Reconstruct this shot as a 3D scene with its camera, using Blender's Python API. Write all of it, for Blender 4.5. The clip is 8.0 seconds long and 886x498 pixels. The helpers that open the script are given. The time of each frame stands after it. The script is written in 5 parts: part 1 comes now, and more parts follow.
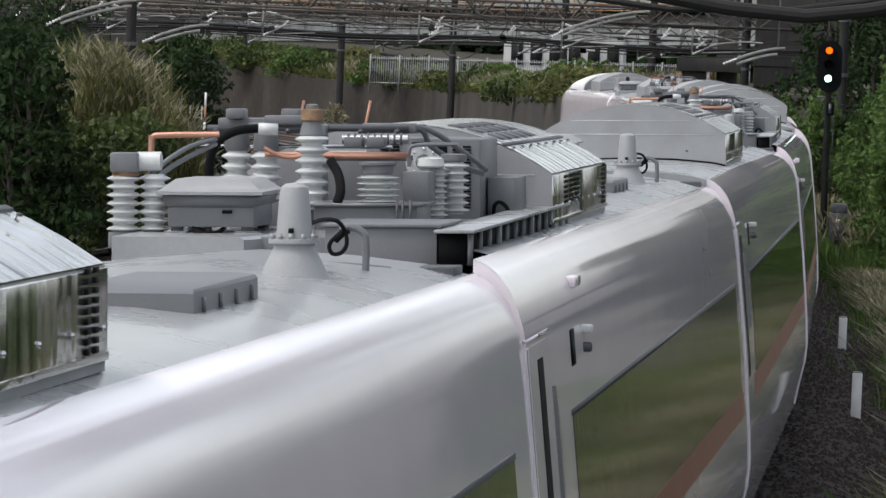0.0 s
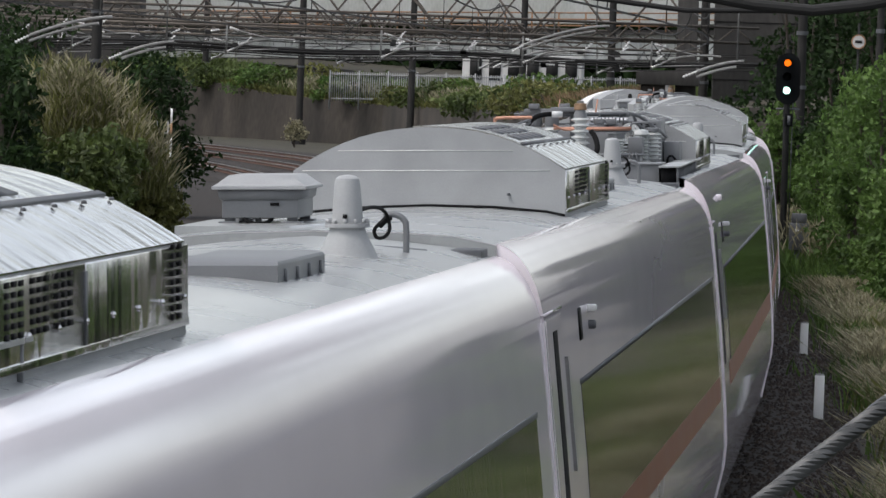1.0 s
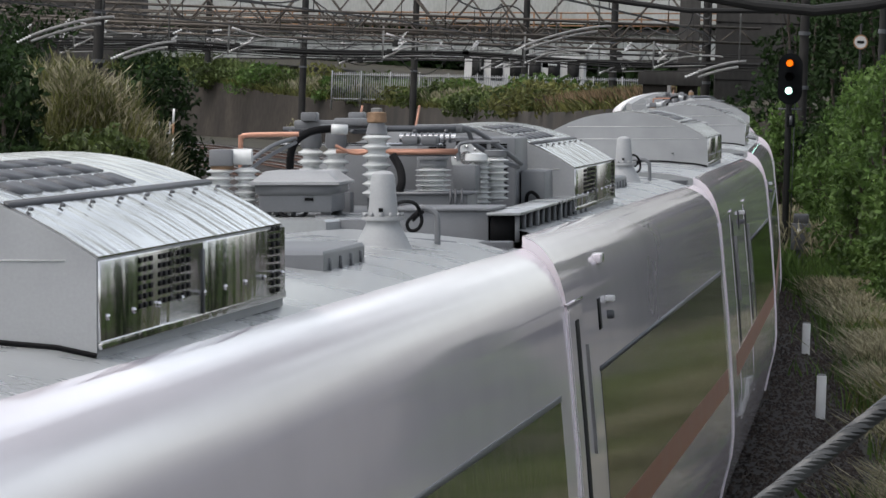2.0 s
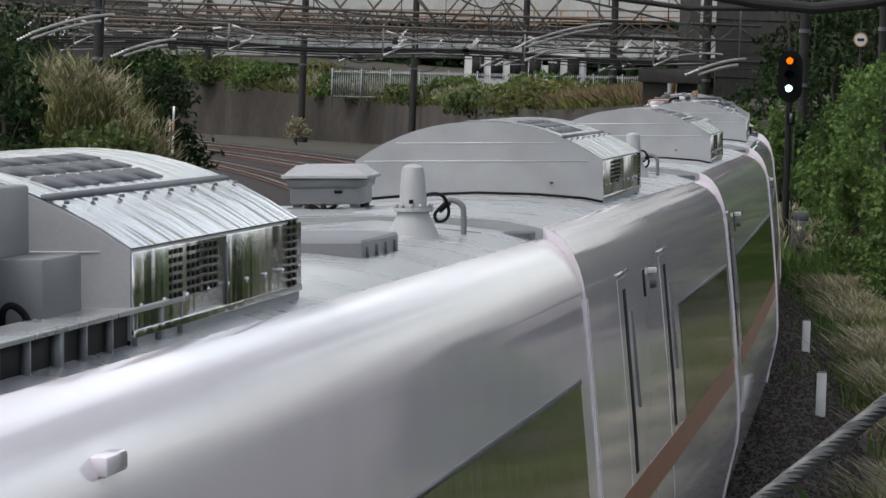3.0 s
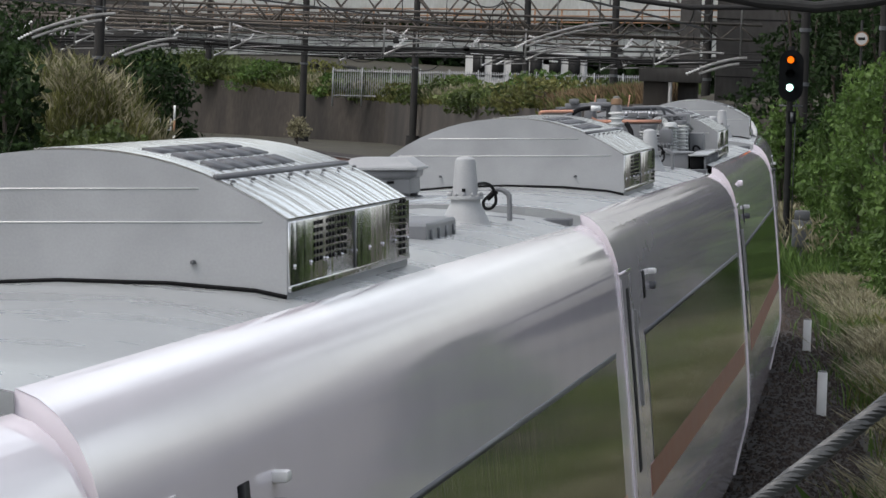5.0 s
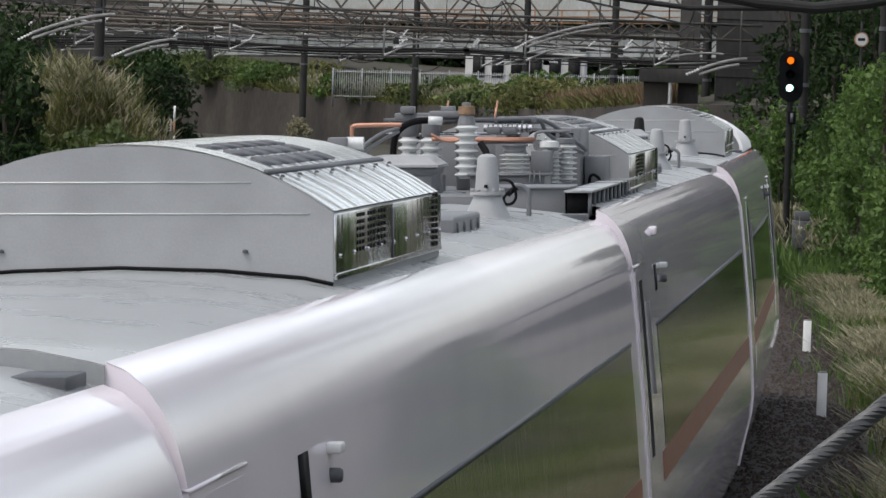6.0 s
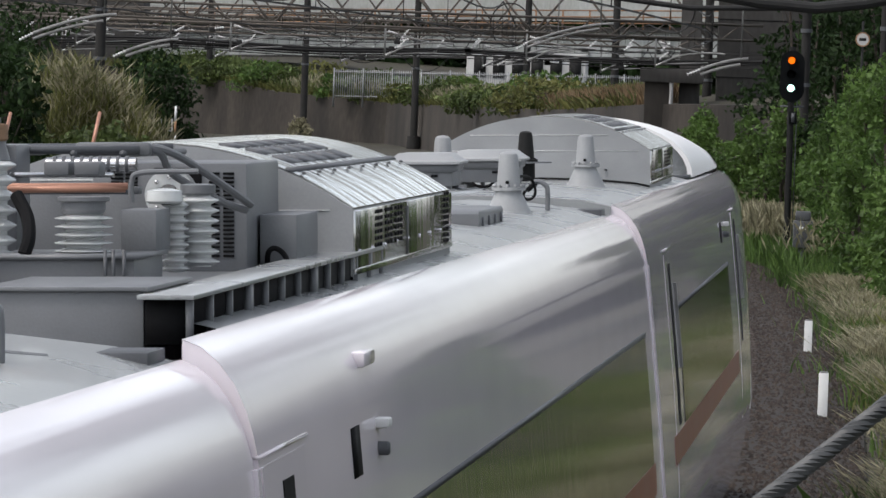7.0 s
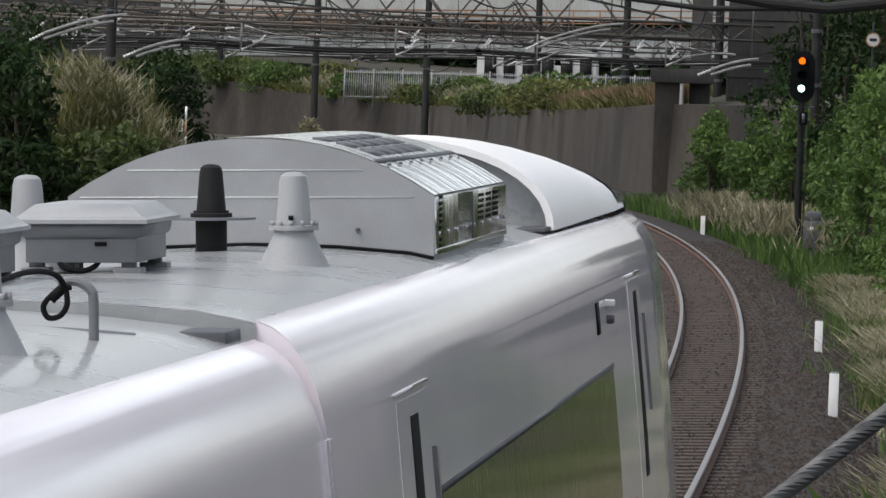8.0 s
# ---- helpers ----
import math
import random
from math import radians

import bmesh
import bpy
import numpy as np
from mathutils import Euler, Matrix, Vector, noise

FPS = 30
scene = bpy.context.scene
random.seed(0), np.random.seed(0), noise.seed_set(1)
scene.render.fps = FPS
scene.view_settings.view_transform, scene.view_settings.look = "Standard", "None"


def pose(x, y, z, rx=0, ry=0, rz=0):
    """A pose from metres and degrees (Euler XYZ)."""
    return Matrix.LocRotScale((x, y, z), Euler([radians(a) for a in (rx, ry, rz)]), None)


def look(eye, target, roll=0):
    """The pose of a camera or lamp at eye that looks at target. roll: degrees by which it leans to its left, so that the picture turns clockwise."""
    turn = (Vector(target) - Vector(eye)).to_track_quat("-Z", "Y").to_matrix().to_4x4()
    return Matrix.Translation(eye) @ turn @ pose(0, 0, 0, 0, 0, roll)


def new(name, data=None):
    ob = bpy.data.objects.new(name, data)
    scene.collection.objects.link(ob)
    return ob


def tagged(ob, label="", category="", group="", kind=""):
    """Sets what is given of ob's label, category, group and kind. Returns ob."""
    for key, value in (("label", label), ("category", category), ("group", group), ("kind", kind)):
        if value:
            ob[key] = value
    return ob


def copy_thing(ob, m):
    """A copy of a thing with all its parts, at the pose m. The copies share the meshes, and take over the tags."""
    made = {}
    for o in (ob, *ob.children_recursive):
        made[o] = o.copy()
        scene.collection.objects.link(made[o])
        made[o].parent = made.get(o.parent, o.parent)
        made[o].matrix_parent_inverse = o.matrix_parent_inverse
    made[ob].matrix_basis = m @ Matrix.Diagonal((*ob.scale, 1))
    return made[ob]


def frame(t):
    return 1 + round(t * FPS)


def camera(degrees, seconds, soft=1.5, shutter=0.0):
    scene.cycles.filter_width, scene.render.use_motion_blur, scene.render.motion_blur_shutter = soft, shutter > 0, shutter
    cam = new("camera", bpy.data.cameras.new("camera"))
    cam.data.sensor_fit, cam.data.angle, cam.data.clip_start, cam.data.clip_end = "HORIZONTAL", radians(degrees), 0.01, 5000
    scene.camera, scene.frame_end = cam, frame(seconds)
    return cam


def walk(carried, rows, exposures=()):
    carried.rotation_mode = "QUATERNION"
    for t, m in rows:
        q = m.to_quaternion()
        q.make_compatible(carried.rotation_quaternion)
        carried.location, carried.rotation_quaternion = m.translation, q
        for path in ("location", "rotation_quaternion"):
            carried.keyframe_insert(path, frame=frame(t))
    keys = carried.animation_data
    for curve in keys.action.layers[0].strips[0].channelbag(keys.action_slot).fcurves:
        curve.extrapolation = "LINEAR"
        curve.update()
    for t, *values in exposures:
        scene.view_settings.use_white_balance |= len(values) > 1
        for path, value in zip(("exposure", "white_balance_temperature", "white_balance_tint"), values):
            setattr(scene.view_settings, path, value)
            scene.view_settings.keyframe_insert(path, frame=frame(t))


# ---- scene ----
# ================= camera and path =================
LENS = 9.376                      # degrees across the picture: a long tele lens
EYE_Z = 4.601
cam = camera(LENS, 8.0, soft=1.5)


def view(forward, side, yaw, pitch, lift=0.0, roll=2.13):
    """The camera's pose: metres ahead and to the right of its stand, degrees, metres above its stand, degrees."""
    return pose(side, forward, EYE_Z + lift, 90 + pitch, 0, yaw) @ pose(0, 0, 0, 0, 0, roll)


Y0, P0 = 3.081, -1.928            # the settled view
CAM_ROWS = [
    # seconds, ahead, right, yaw, pitch (, lift, roll)
    (0.0, 2.0, 0.093, 3.509, -2.092, 0.055, 2.48), (0.25, 1.5, 0.05, 3.30, -2.02, 0.025, 2.40), (0.5, 1.0, -0.022, 3.15, -1.957, -0.006, 2.33),
    (0.75, 0.3, -0.01, 3.07, P0 + 0.01, 0.0, 2.17), (1.0, 0.0, 0.0, Y0 - 0.021, P0 + 0.027),
    (1.5, 0.0, 0.0, Y0, P0 + 0.036), (2.8, 0.0, 0.0, Y0, P0 + 0.006), (3.5, 0.0, 0.0, Y0, P0), (4.5, 0.0, 0.0, Y0 + 0.009, P0 - 0.009),
    (6.0, 0.0, 0.0, Y0 + 0.009, P0), (7.0, 0.0, 0.0, Y0 + 0.021, P0), (7.2, 0.0, 0.0, Y0 + 0.03, P0), (7.5, 0.0, 0.0, Y0 + 0.15, P0 + 0.006), (8.0, 0.0, 0.0, Y0 + 0.132, P0),
]
walk(cam, [(row[0], view(*row[1:])) for row in CAM_ROWS])

# ================= sky and sun =================
world = bpy.data.worlds.new("world")
scene.world = world
world.use_nodes = True
wn, wl = world.node_tree.nodes, world.node_tree.links
wn.clear()
sky = wn.new("ShaderNodeTexSky")
sky.sky_type = "NISHITA"
sky.sun_disc = False
SUN_EL, SUN_AZ = radians(58), radians(-122)      # azimuth from +y towards +x
sky.sun_elevation, sky.sun_rotation = SUN_EL, SUN_AZ
sky.air_density, sky.dust_density, sky.ozone_density = 1.0, 3.0, 1.0
bg = wn.new("ShaderNodeBackground")
bg.inputs["Strength"].default_value = 0.15
wo = wn.new("ShaderNodeOutputWorld")
# thin bright cloud over the whole sky: the blue is washed out and the brightness uneven
wash = wn.new("ShaderNodeHueSaturation")
wash.inputs["Saturation"].default_value = 0.36
wtc, wnoise, wmap = wn.new("ShaderNodeTexCoord"), wn.new("ShaderNodeTexNoise"), wn.new("ShaderNodeMapRange")
wnoise.inputs["Scale"].default_value, wnoise.inputs["Detail"].default_value = 7.0, 6
wmap.inputs["From Min"].default_value, wmap.inputs["From Max"].default_value = 0.40, 0.60
wmap.inputs["To Min"].default_value, wmap.inputs["To Max"].default_value = 0.75, 2.7
wl.new(wtc.outputs["Generated"], wnoise.inputs["Vector"])
wl.new(wnoise.outputs["Fac"], wmap.inputs["Value"])
wl.new(wmap.outputs[0], wash.inputs["Value"])
wl.new(sky.outputs[0], wash.inputs["Color"])
wl.new(wash.outputs[0], bg.inputs["Color"])
wl.new(bg.outputs[0], wo.inputs["Surface"])
sun = new("sun", bpy.data.lights.new("sun", "SUN"))
sun.data.energy, sun.data.angle, sun.data.color = 1.35, radians(12), (1.0, 0.93, 0.88)
sun.matrix_world = look((0, 0, 60), (-60 * math.sin(SUN_AZ) * math.cos(SUN_EL) / math.sin(SUN_EL), -60 * math.cos(SUN_AZ) * math.cos(SUN_EL) / math.sin(SUN_EL), 0))
scene.view_settings.exposure = -0.22


# ================= materials =================
def mat(name, color, rough=0.5, metal=0.0, var=0.15, scale=4.0, bump=0.0, bump_scale=60.0, coat=0.0, color2=None, stretch=(1, 1, 1), island=0.0, spec=0.5):
    """A principled surface with a broad stain pattern, a fine grain and relief, in object metres."""
    m = bpy.data.materials.new(name)
    m.use_nodes = True
    n, l = m.node_tree.nodes, m.node_tree.links
    b = n["Principled BSDF"]
    b.inputs["Roughness"].default_value, b.inputs["Metallic"].default_value = rough, metal
    b.inputs["Coat Weight"].default_value = coat
    b.inputs["Coat Roughness"].default_value = 0.06
    b.inputs["Specular IOR Level"].default_value = spec
    tc = n.new("ShaderNodeTexCoord")
    mp = n.new("ShaderNodeMapping")
    mp.inputs["Scale"].default_value = stretch
    l.new(tc.outputs["Object"], mp.inputs["Vector"])
    big, fine = n.new("ShaderNodeTexNoise"), n.new("ShaderNodeTexNoise")
    big.inputs["Scale"].default_value, big.inputs["Detail"].default_value = scale, 5
    fine.inputs["Scale"].default_value, fine.inputs["Detail"].default_value = bump_scale, 3 if bump_scale > 8 else 0.6
    l.new(mp.outputs[0], big.inputs["Vector"])
    l.new(mp.outputs[0], fine.inputs["Vector"])
    c1 = [c * (1 - var) for c in color] if color2 is None else color2
    c2 = [min(1, c * (1 + var)) for c in color] if color2 is None else color
    ramp = n.new("ShaderNodeValToRGB")
    ramp.color_ramp.elements[0].position, ramp.color_ramp.elements[1].position = 0.32, 0.68
    ramp.color_ramp.elements[0].color, ramp.color_ramp.elements[1].color = (*c1, 1), (*c2, 1)
    l.new(big.outputs["Fac"], ramp.inputs["Fac"])
    mix = n.new("ShaderNodeMix")
    mix.data_type, mix.blend_type = "RGBA", "MULTIPLY"
    mix.inputs["Factor"].default_value = min(1.0, var * 1.6)
    l.new(ramp.outputs[0], mix.inputs["A"])
    l.new(fine.outputs["Fac"], mix.inputs["B"])
    last = mix.outputs["Result"]
    if island:
        geo, hsv, mr = n.new("ShaderNodeNewGeometry"), n.new("ShaderNodeHueSaturation"), n.new("ShaderNodeMapRange")
        mr.inputs["To Min"].default_value, mr.inputs["To Max"].default_value = 1 - island, 1 + island
        l.new(geo.outputs["Random Per Island"], mr.inputs["Value"])
        l.new(mr.outputs[0], hsv.inputs["Value"])
        l.new(last, hsv.inputs["Color"])
        last = hsv.outputs[0]
    l.new(last, b.inputs["Base Color"])
    if bump:
        bp = n.new("ShaderNodeBump")
        bp.inputs["Strength"].default_value, bp.inputs["Distance"].default_value = bump, 0.02
        l.new(fine.outputs["Fac"], bp.inputs["Height"])
        l.new(bp.outputs[0], b.inputs["Normal"])
    rr = n.new("ShaderNodeMapRange")
    rr.inputs["To Min"].default_value, rr.inputs["To Max"].default_value = (rough * 0.6 if rough < 0.12 else rough - 0.06), (rough * 1.4 + 0.02 if rough < 0.12 else min(1, rough + 0.08))
    l.new(big.outputs["Fac"], rr.inputs["Value"])
    l.new(rr.outputs[0], b.inputs["Roughness"])
    return m


def glow(name, color, strength):
    m = mat(name, color, 0.3)
    b = m.node_tree.nodes["Principled BSDF"]
    b.inputs["Emission Color"].default_value, b.inputs["Emission Strength"].default_value = (*color, 1), strength
    return m


WHITE = mat("pearl_white_paint", (0.85, 0.79, 0.84), 0.03, 0.0, 0.03, 1.2, 0.035, 2.4, stretch=(1, 0.45, 1), spec=0.4)
# the body paint again, brighter and duller: the hood's sun glare as colour
HOOD = mat("sunlit_white_paint", (0.86, 0.85, 0.85), 0.35, 0.0, 0.02, 1.0, spec=0.25)
ROOF = mat("grey_roof_paint", (0.34, 0.355, 0.36), 0.27, 0.0, 0.14, 1.1, 0.05, 30, coat=0.25)
DOME = mat("pale_grey_cover_paint", (0.34, 0.35, 0.36), 0.45, 0.0, 0.10, 3.0, 0.05, 90)
GREY = mat("grey_equipment_paint", (0.165, 0.172, 0.183), 0.42, 0.0, 0.10, 3.0, 0.08, 90)
DGREY = mat("dark_grey_paint", (0.09, 0.095, 0.105), 0.5, 0.0, 0.15, 5.0, 0.05, 90)
CABLE = mat("weathered_strand", (0.085, 0.088, 0.09), 0.5, 0.3, 0.25, 20)
STEEL = mat("polished_stainless", (0.76, 0.755, 0.76), 0.13, 1.0, 0.15, 5.0, 0.5, 3.2, stretch=(1, 2.0, 0.5))
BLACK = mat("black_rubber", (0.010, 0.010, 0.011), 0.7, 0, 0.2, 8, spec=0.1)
GLASS = mat("tinted_window_glass", (0.012, 0.018, 0.018), 0.012, 0.0, 0.1, 1.0, 0.14, 9, spec=0.9, coat=0.4, stretch=(1, 2.0, 0.10))
SCREEN = mat("dark_windscreen_glass", (0.010, 0.012, 0.013), 0.12, 0.0, 0.1, 1.0, spec=0.25)
STRIPE = mat("copper_orange_band", (0.27, 0.118, 0.08), 0.4, 0.0, 0.08, 2.0, spec=0.15)
PORC = mat("porcelain_glaze", (0.62, 0.64, 0.64), 0.22, 0, 0.10, 6, coat=0.5)
COPPER = mat("copper_bar", (0.50, 0.26, 0.18), 0.45, 0.35, 0.12, 8)
RUST = mat("rusty_brown_cap", (0.27, 0.17, 0.10), 0.7, 0, 0.25, 12, 0.2, 60)
UNDER = mat("underframe_grime", (0.045, 0.042, 0.04), 0.8, 0, 0.3, 3, 0.2)
BALLAST = mat("brown_ballast", (0.032, 0.024, 0.019), 0.95, 0, 0.35, 1.3, 0.9, 14, color2=(0.016, 0.012, 0.01))
STONE = mat("ballast_stone", (0.044, 0.032, 0.025), 0.95, 0, 0.3, 5, island=0.6)
SOIL = mat("soil_and_litter", (0.07, 0.065, 0.04), 0.95, 0, 0.3, 0.6, 0.6, 6, color2=(0.035, 0.03, 0.022))
RAIL = mat("rail_head_steel", (0.34, 0.31, 0.29), 0.35, 1.0, 0.1, 3)
RAILWEB = mat("rusty_rail_web", (0.12, 0.06, 0.04), 0.8, 0.2, 0.3, 6)
SLEEPER = mat("concrete_sleeper", (0.065, 0.05, 0.042), 0.9, 0, 0.2, 4, 0.3)
CONC = mat("weathered_concrete", (0.080, 0.067, 0.055), 0.9, 0, 0.35, 0.30, 0.4, 5, color2=(0.022, 0.019, 0.016), stretch=(1, 1, 0.4))
DCONC = mat("dark_concrete", (0.055, 0.052, 0.049), 0.9, 0, 0.3, 0.5, 0.3, 6, stretch=(1, 1, 0.3))
POLE = mat("pole_concrete", (0.034, 0.033, 0.032), 0.85, 0, 0.2, 1.5, 0.2, spec=0.2)
BRIDGE = mat("pale_bridge_paint", (0.54, 0.56, 0.545), 0.6, 0, 0.18, 0.5, 0.1, 8, color2=(0.42, 0.43, 0.40), stretch=(1, 1, 0.4))
RUSTRAIL = mat("rusty_orange_handrail", (0.36, 0.20, 0.11), 0.8, 0, 0.3, 1.5)
GALV = mat("galvanised_steel", (0.26, 0.26, 0.255), 0.5, 0.4, 0.2, 3)
LATTICE = mat("weathered_lattice_steel", (0.125, 0.108, 0.092), 0.8, 0.0, 0.3, 1.5)
OFFWHITE = mat("dull_white_wall", (0.5, 0.5, 0.49), 0.7, 0, 0.1, 1)
WIRE = mat("dark_wire", (0.014, 0.014, 0.014), 0.85, 0.0, 0.2, 3)
INSUL = mat("white_insulator", (0.7, 0.7, 0.7), 0.25, 0, 0.1, 6)
FENCE = mat("grey_fence", (0.30, 0.31, 0.32), 0.6, 0.2, 0.15, 1)


def leafy(name, a, b, thin=0.35, island=0.45, spec=0.3):
    """Foliage: a dull upper side and light that shines through."""
    m = mat(name, a, 0.55, 0, 0.25, 0.6, color2=b, island=island, spec=spec)
    n, l = m.node_tree.nodes, m.node_tree.links
    p = n["Principled BSDF"]
    src = p.inputs["Base Color"].links[0].from_socket
    tr, mx = n.new("ShaderNodeBsdfTranslucent"), n.new("ShaderNodeMixShader")
    mx.inputs["Fac"].default_value = thin
    l.new(src, tr.inputs["Color"])
    l.new(p.outputs[0], mx.inputs[1])
    l.new(tr.outputs[0], mx.inputs[2])
    l.new(mx.outputs[0], n["Material Output"].inputs["Surface"])
    return m


LEAF = leafy("bush_leaf", (0.13, 0.215, 0.05), (0.06, 0.115, 0.026))
# LEAFD: deep green, with the shade of thickets and far trees in its colour
LEAFD = leafy("dark_shaded_leaf", (0.030, 0.056, 0.018), (0.014, 0.027, 0.010), 0.15, spec=0.08)
LEAFM = leafy("olive_leaf", (0.10, 0.135, 0.035), (0.05, 0.075, 0.02), 0.25)
LEAFY = leafy("yellow_green_leaf", (0.20, 0.20, 0.065), (0.10, 0.115, 0.035))
GRASS = leafy("grass_blade", (0.18, 0.22, 0.075), (0.10, 0.145, 0.045))
PAMPAS = leafy("pampas_plume", (0.40, 0.37, 0.25), (0.22, 0.205, 0.12), 0.35, 0.5)
DRY = leafy("dry_brown_grass", (0.34, 0.24, 0.14), (0.20, 0.14, 0.08))
BARK = mat("bark", (0.07, 0.055, 0.045), 0.9, 0, 0.3, 4, 0.4)
WHITEPLATE = mat("white_enamel", (0.75, 0.75, 0.74), 0.4, 0, 0.06, 4)
POST = mat("dark_post_paint", (0.02, 0.02, 0.02), 0.6, 0, 0.2, 3, spec=0.15)
SIGNALBLACK = mat("signal_black", (0.006, 0.007, 0.008), 0.7, 0, 0.2, 4, spec=0.08)
AMBER = glow("amber_lamp", (1.0, 0.17, 0.005), 1.7)
GREENLAMP = glow("green_lamp", (0.55, 1.0, 0.85), 5.0)


# ================= building tools =================
def link(name, me, material, parent=None, label="", smooth=True):
    if not me.materials:
        me.materials.append(material)
    if smooth:
        me.polygons.foreach_set("use_smooth", [True] * len(me.polygons))
    ob = new(name, me)
    if parent is not None:
        ob.parent = parent
    if label:
        ob["label"] = label
    return ob


def sharp(bm, deg=32):
    for e in bm.edges:
        if len(e.link_faces) == 2 and e.calc_face_angle(0) > radians(deg):
            e.smooth = False


def part(name, bm, material, parent=None, label="", smooth=True):
    """One mesh object out of a bmesh, under a thing or a part."""
    bmesh.ops.recalc_face_normals(bm, faces=bm.faces)
    sharp(bm)
    me = bpy.data.meshes.new(name)
    bm.to_mesh(me)
    bm.free()
    return link(name, me, material, parent, label, smooth)


def empty(name, label, category, group="", kind=""):
    return tagged(new(name), label, category, group, kind)


def box(x0, x1, y0, y1, z0, z1, bevel=0.0, bm=None):
    bm = bm or bmesh.new()
    r = bmesh.ops.create_cube(bm, size=1, matrix=Matrix.LocRotScale(((x0 + x1) / 2, (y0 + y1) / 2, (z0 + z1) / 2), None, (x1 - x0, y1 - y0, z1 - z0)))
    if bevel:
        es = list({e for v in r["verts"] for e in v.link_edges})
        bmesh.ops.bevel(bm, geom=es, offset=bevel, segments=2, affect="EDGES", profile=0.5)
    return bm


def rod(p, q, r0, r1=None, n=8, bm=None):
    """A round bar from p to q."""
    bm = bm or bmesh.new()
    p, q = Vector(p), Vector(q)
    d = q - p
    m = Matrix.Translation((p + q) / 2) @ d.to_track_quat("Z", "Y").to_matrix().to_4x4()
    bmesh.ops.create_cone(bm, cap_ends=True, segments=n, radius1=r0, radius2=r0 if r1 is None else r1, depth=d.length, matrix=m)
    return bm


def spun(rings, n=20, at=(0, 0, 0), bm=None, axis="Z"):
    """A turned body: rings of (radius, height) round an upright axis."""
    bm = bm or bmesh.new()
    loops = []
    for r, z in rings:
        loop = []
        for i in range(n):
            a = 2 * math.pi * i / n
            c = (r * math.cos(a), r * math.sin(a), z)
            if axis == "X":
                c = (z, r * math.cos(a), r * math.sin(a))
            loop.append(bm.verts.new((at[0] + c[0], at[1] + c[1], at[2] + c[2])))
        loops.append(loop)
    for a, b in zip(loops, loops[1:]):
        for i in range(n):
            bm.faces.new((a[i], a[(i + 1) % n], b[(i + 1) % n], b[i]))
    bm.faces.new(loops[0])
    bm.faces.new(loops[-1])
    return bm


def tube(points, r, n=8, bm=None):
    """A bent round pipe along points."""
    bm = bm or bmesh.new()
    pts = [Vector(p) for p in points]
    loops, side = [], None
    for i, p in enumerate(pts):
        d = (pts[min(i + 1, len(pts) - 1)] - pts[max(i - 1, 0)]).normalized()
        side = side - d * side.dot(d) if side is not None else d.orthogonal()
        side = side.normalized()
        up = d.cross(side)
        loops.append([bm.verts.new(p + (side * math.cos(2 * math.pi * k / n) + up * math.sin(2 * math.pi * k / n)) * r) for k in range(n)])
    for a, b in zip(loops, loops[1:]):
        for i in range(n):
            bm.faces.new((a[i], a[(i + 1) % n], b[(i + 1) % n], b[i]))
    bm.faces.new(loops[0])
    bm.faces.new(loops[-1])
    return bm


def bend(points, steps=6):
    """Points of a smooth curve through the given ones."""
    p = [Vector(q) for q in points]
    p = [p[0] * 2 - p[1]] + p + [p[-1] * 2 - p[-2]]
    out = []
    for i in range(1, len(p) - 2):
        for k in range(steps):
            t = k / steps
            out.append(0.5 * (2 * p[i] + (p[i + 1] - p[i - 1]) * t + (2 * p[i - 1] - 5 * p[i] + 4 * p[i + 1] - p[i + 2]) * t * t + (3 * p[i] - p[i - 1] - 3 * p[i + 1] + p[i + 2]) * t ** 3))
    return out + [p[-2]]


def loft(sections, closed=False, bm=None, cap=True):
    """A skin over cross-sections of equally many points."""
    bm = bm or bmesh.new()
    loops = [[bm.verts.new(p) for p in s] for s in sections]
    n = len(loops[0])
    for a, b in zip(loops, loops[1:]):
        for i in range(n if closed else n - 1):
            bm.faces.new((a[i], a[(i + 1) % n], b[(i + 1) % n], b[i]))
    if closed and cap:
        bm.faces.new(loops[0])
        bm.faces.new(loops[-1])
    return bm


# ================= the curve of the line =================
HEAD0, K0, K1, X0, KMAX = -0.05456, 0.000216, 7.775e-6, -3.6765, 0.00165
CANT = 0.0401


def make_line():
    h, s, x, y, th = 0.5, 0.0, X0, 0.0, HEAD0
    fore, back = [(s, x, y, th)], []
    while s < 420:
        k = min(K0 + K1 * (s + h / 2), KMAX)
        x, y, th, s = x - math.sin(th + k * h / 2) * h, y + math.cos(th + k * h / 2) * h, th + k * h, s + h
        fore.append((s, x, y, th))
    s, x, y, th = 0.0, X0, 0.0, HEAD0
    while s > -220:
        k = max(K0 + K1 * (s - h / 2), 0.0)
        x, y, th, s = x + math.sin(th - k * h / 2) * h, y - math.cos(th - k * h / 2) * h, th - k * h, s - h
        back.append((s, x, y, th))
    return np.array(back[::-1] + fore)


LINE = make_line()


def on_line(s, off=0.0, z=0.0):
    """The place s metres along the line, off metres to the right of its middle and z above the rails' plane (canted)."""
    x, y, th = (float(np.interp(s, LINE[:, 0], LINE[:, i])) for i in (1, 2, 3))
    a, zz = off * math.cos(CANT) - z * math.sin(CANT), off * math.sin(CANT) + z * math.cos(CANT)
    return Vector((x + a * math.cos(th), y + a * math.sin(th), zz))


def level(s, off=0.0, z=0.0):
    """The same without the cant."""
    x, y, th = (float(np.interp(s, LINE[:, 0], LINE[:, i])) for i in (1, 2, 3))
    return Vector((x + off * math.cos(th), y + off * math.sin(th), z))


PITCH, SPEED, PHASE = 20.5, 19.0034, 19.9046


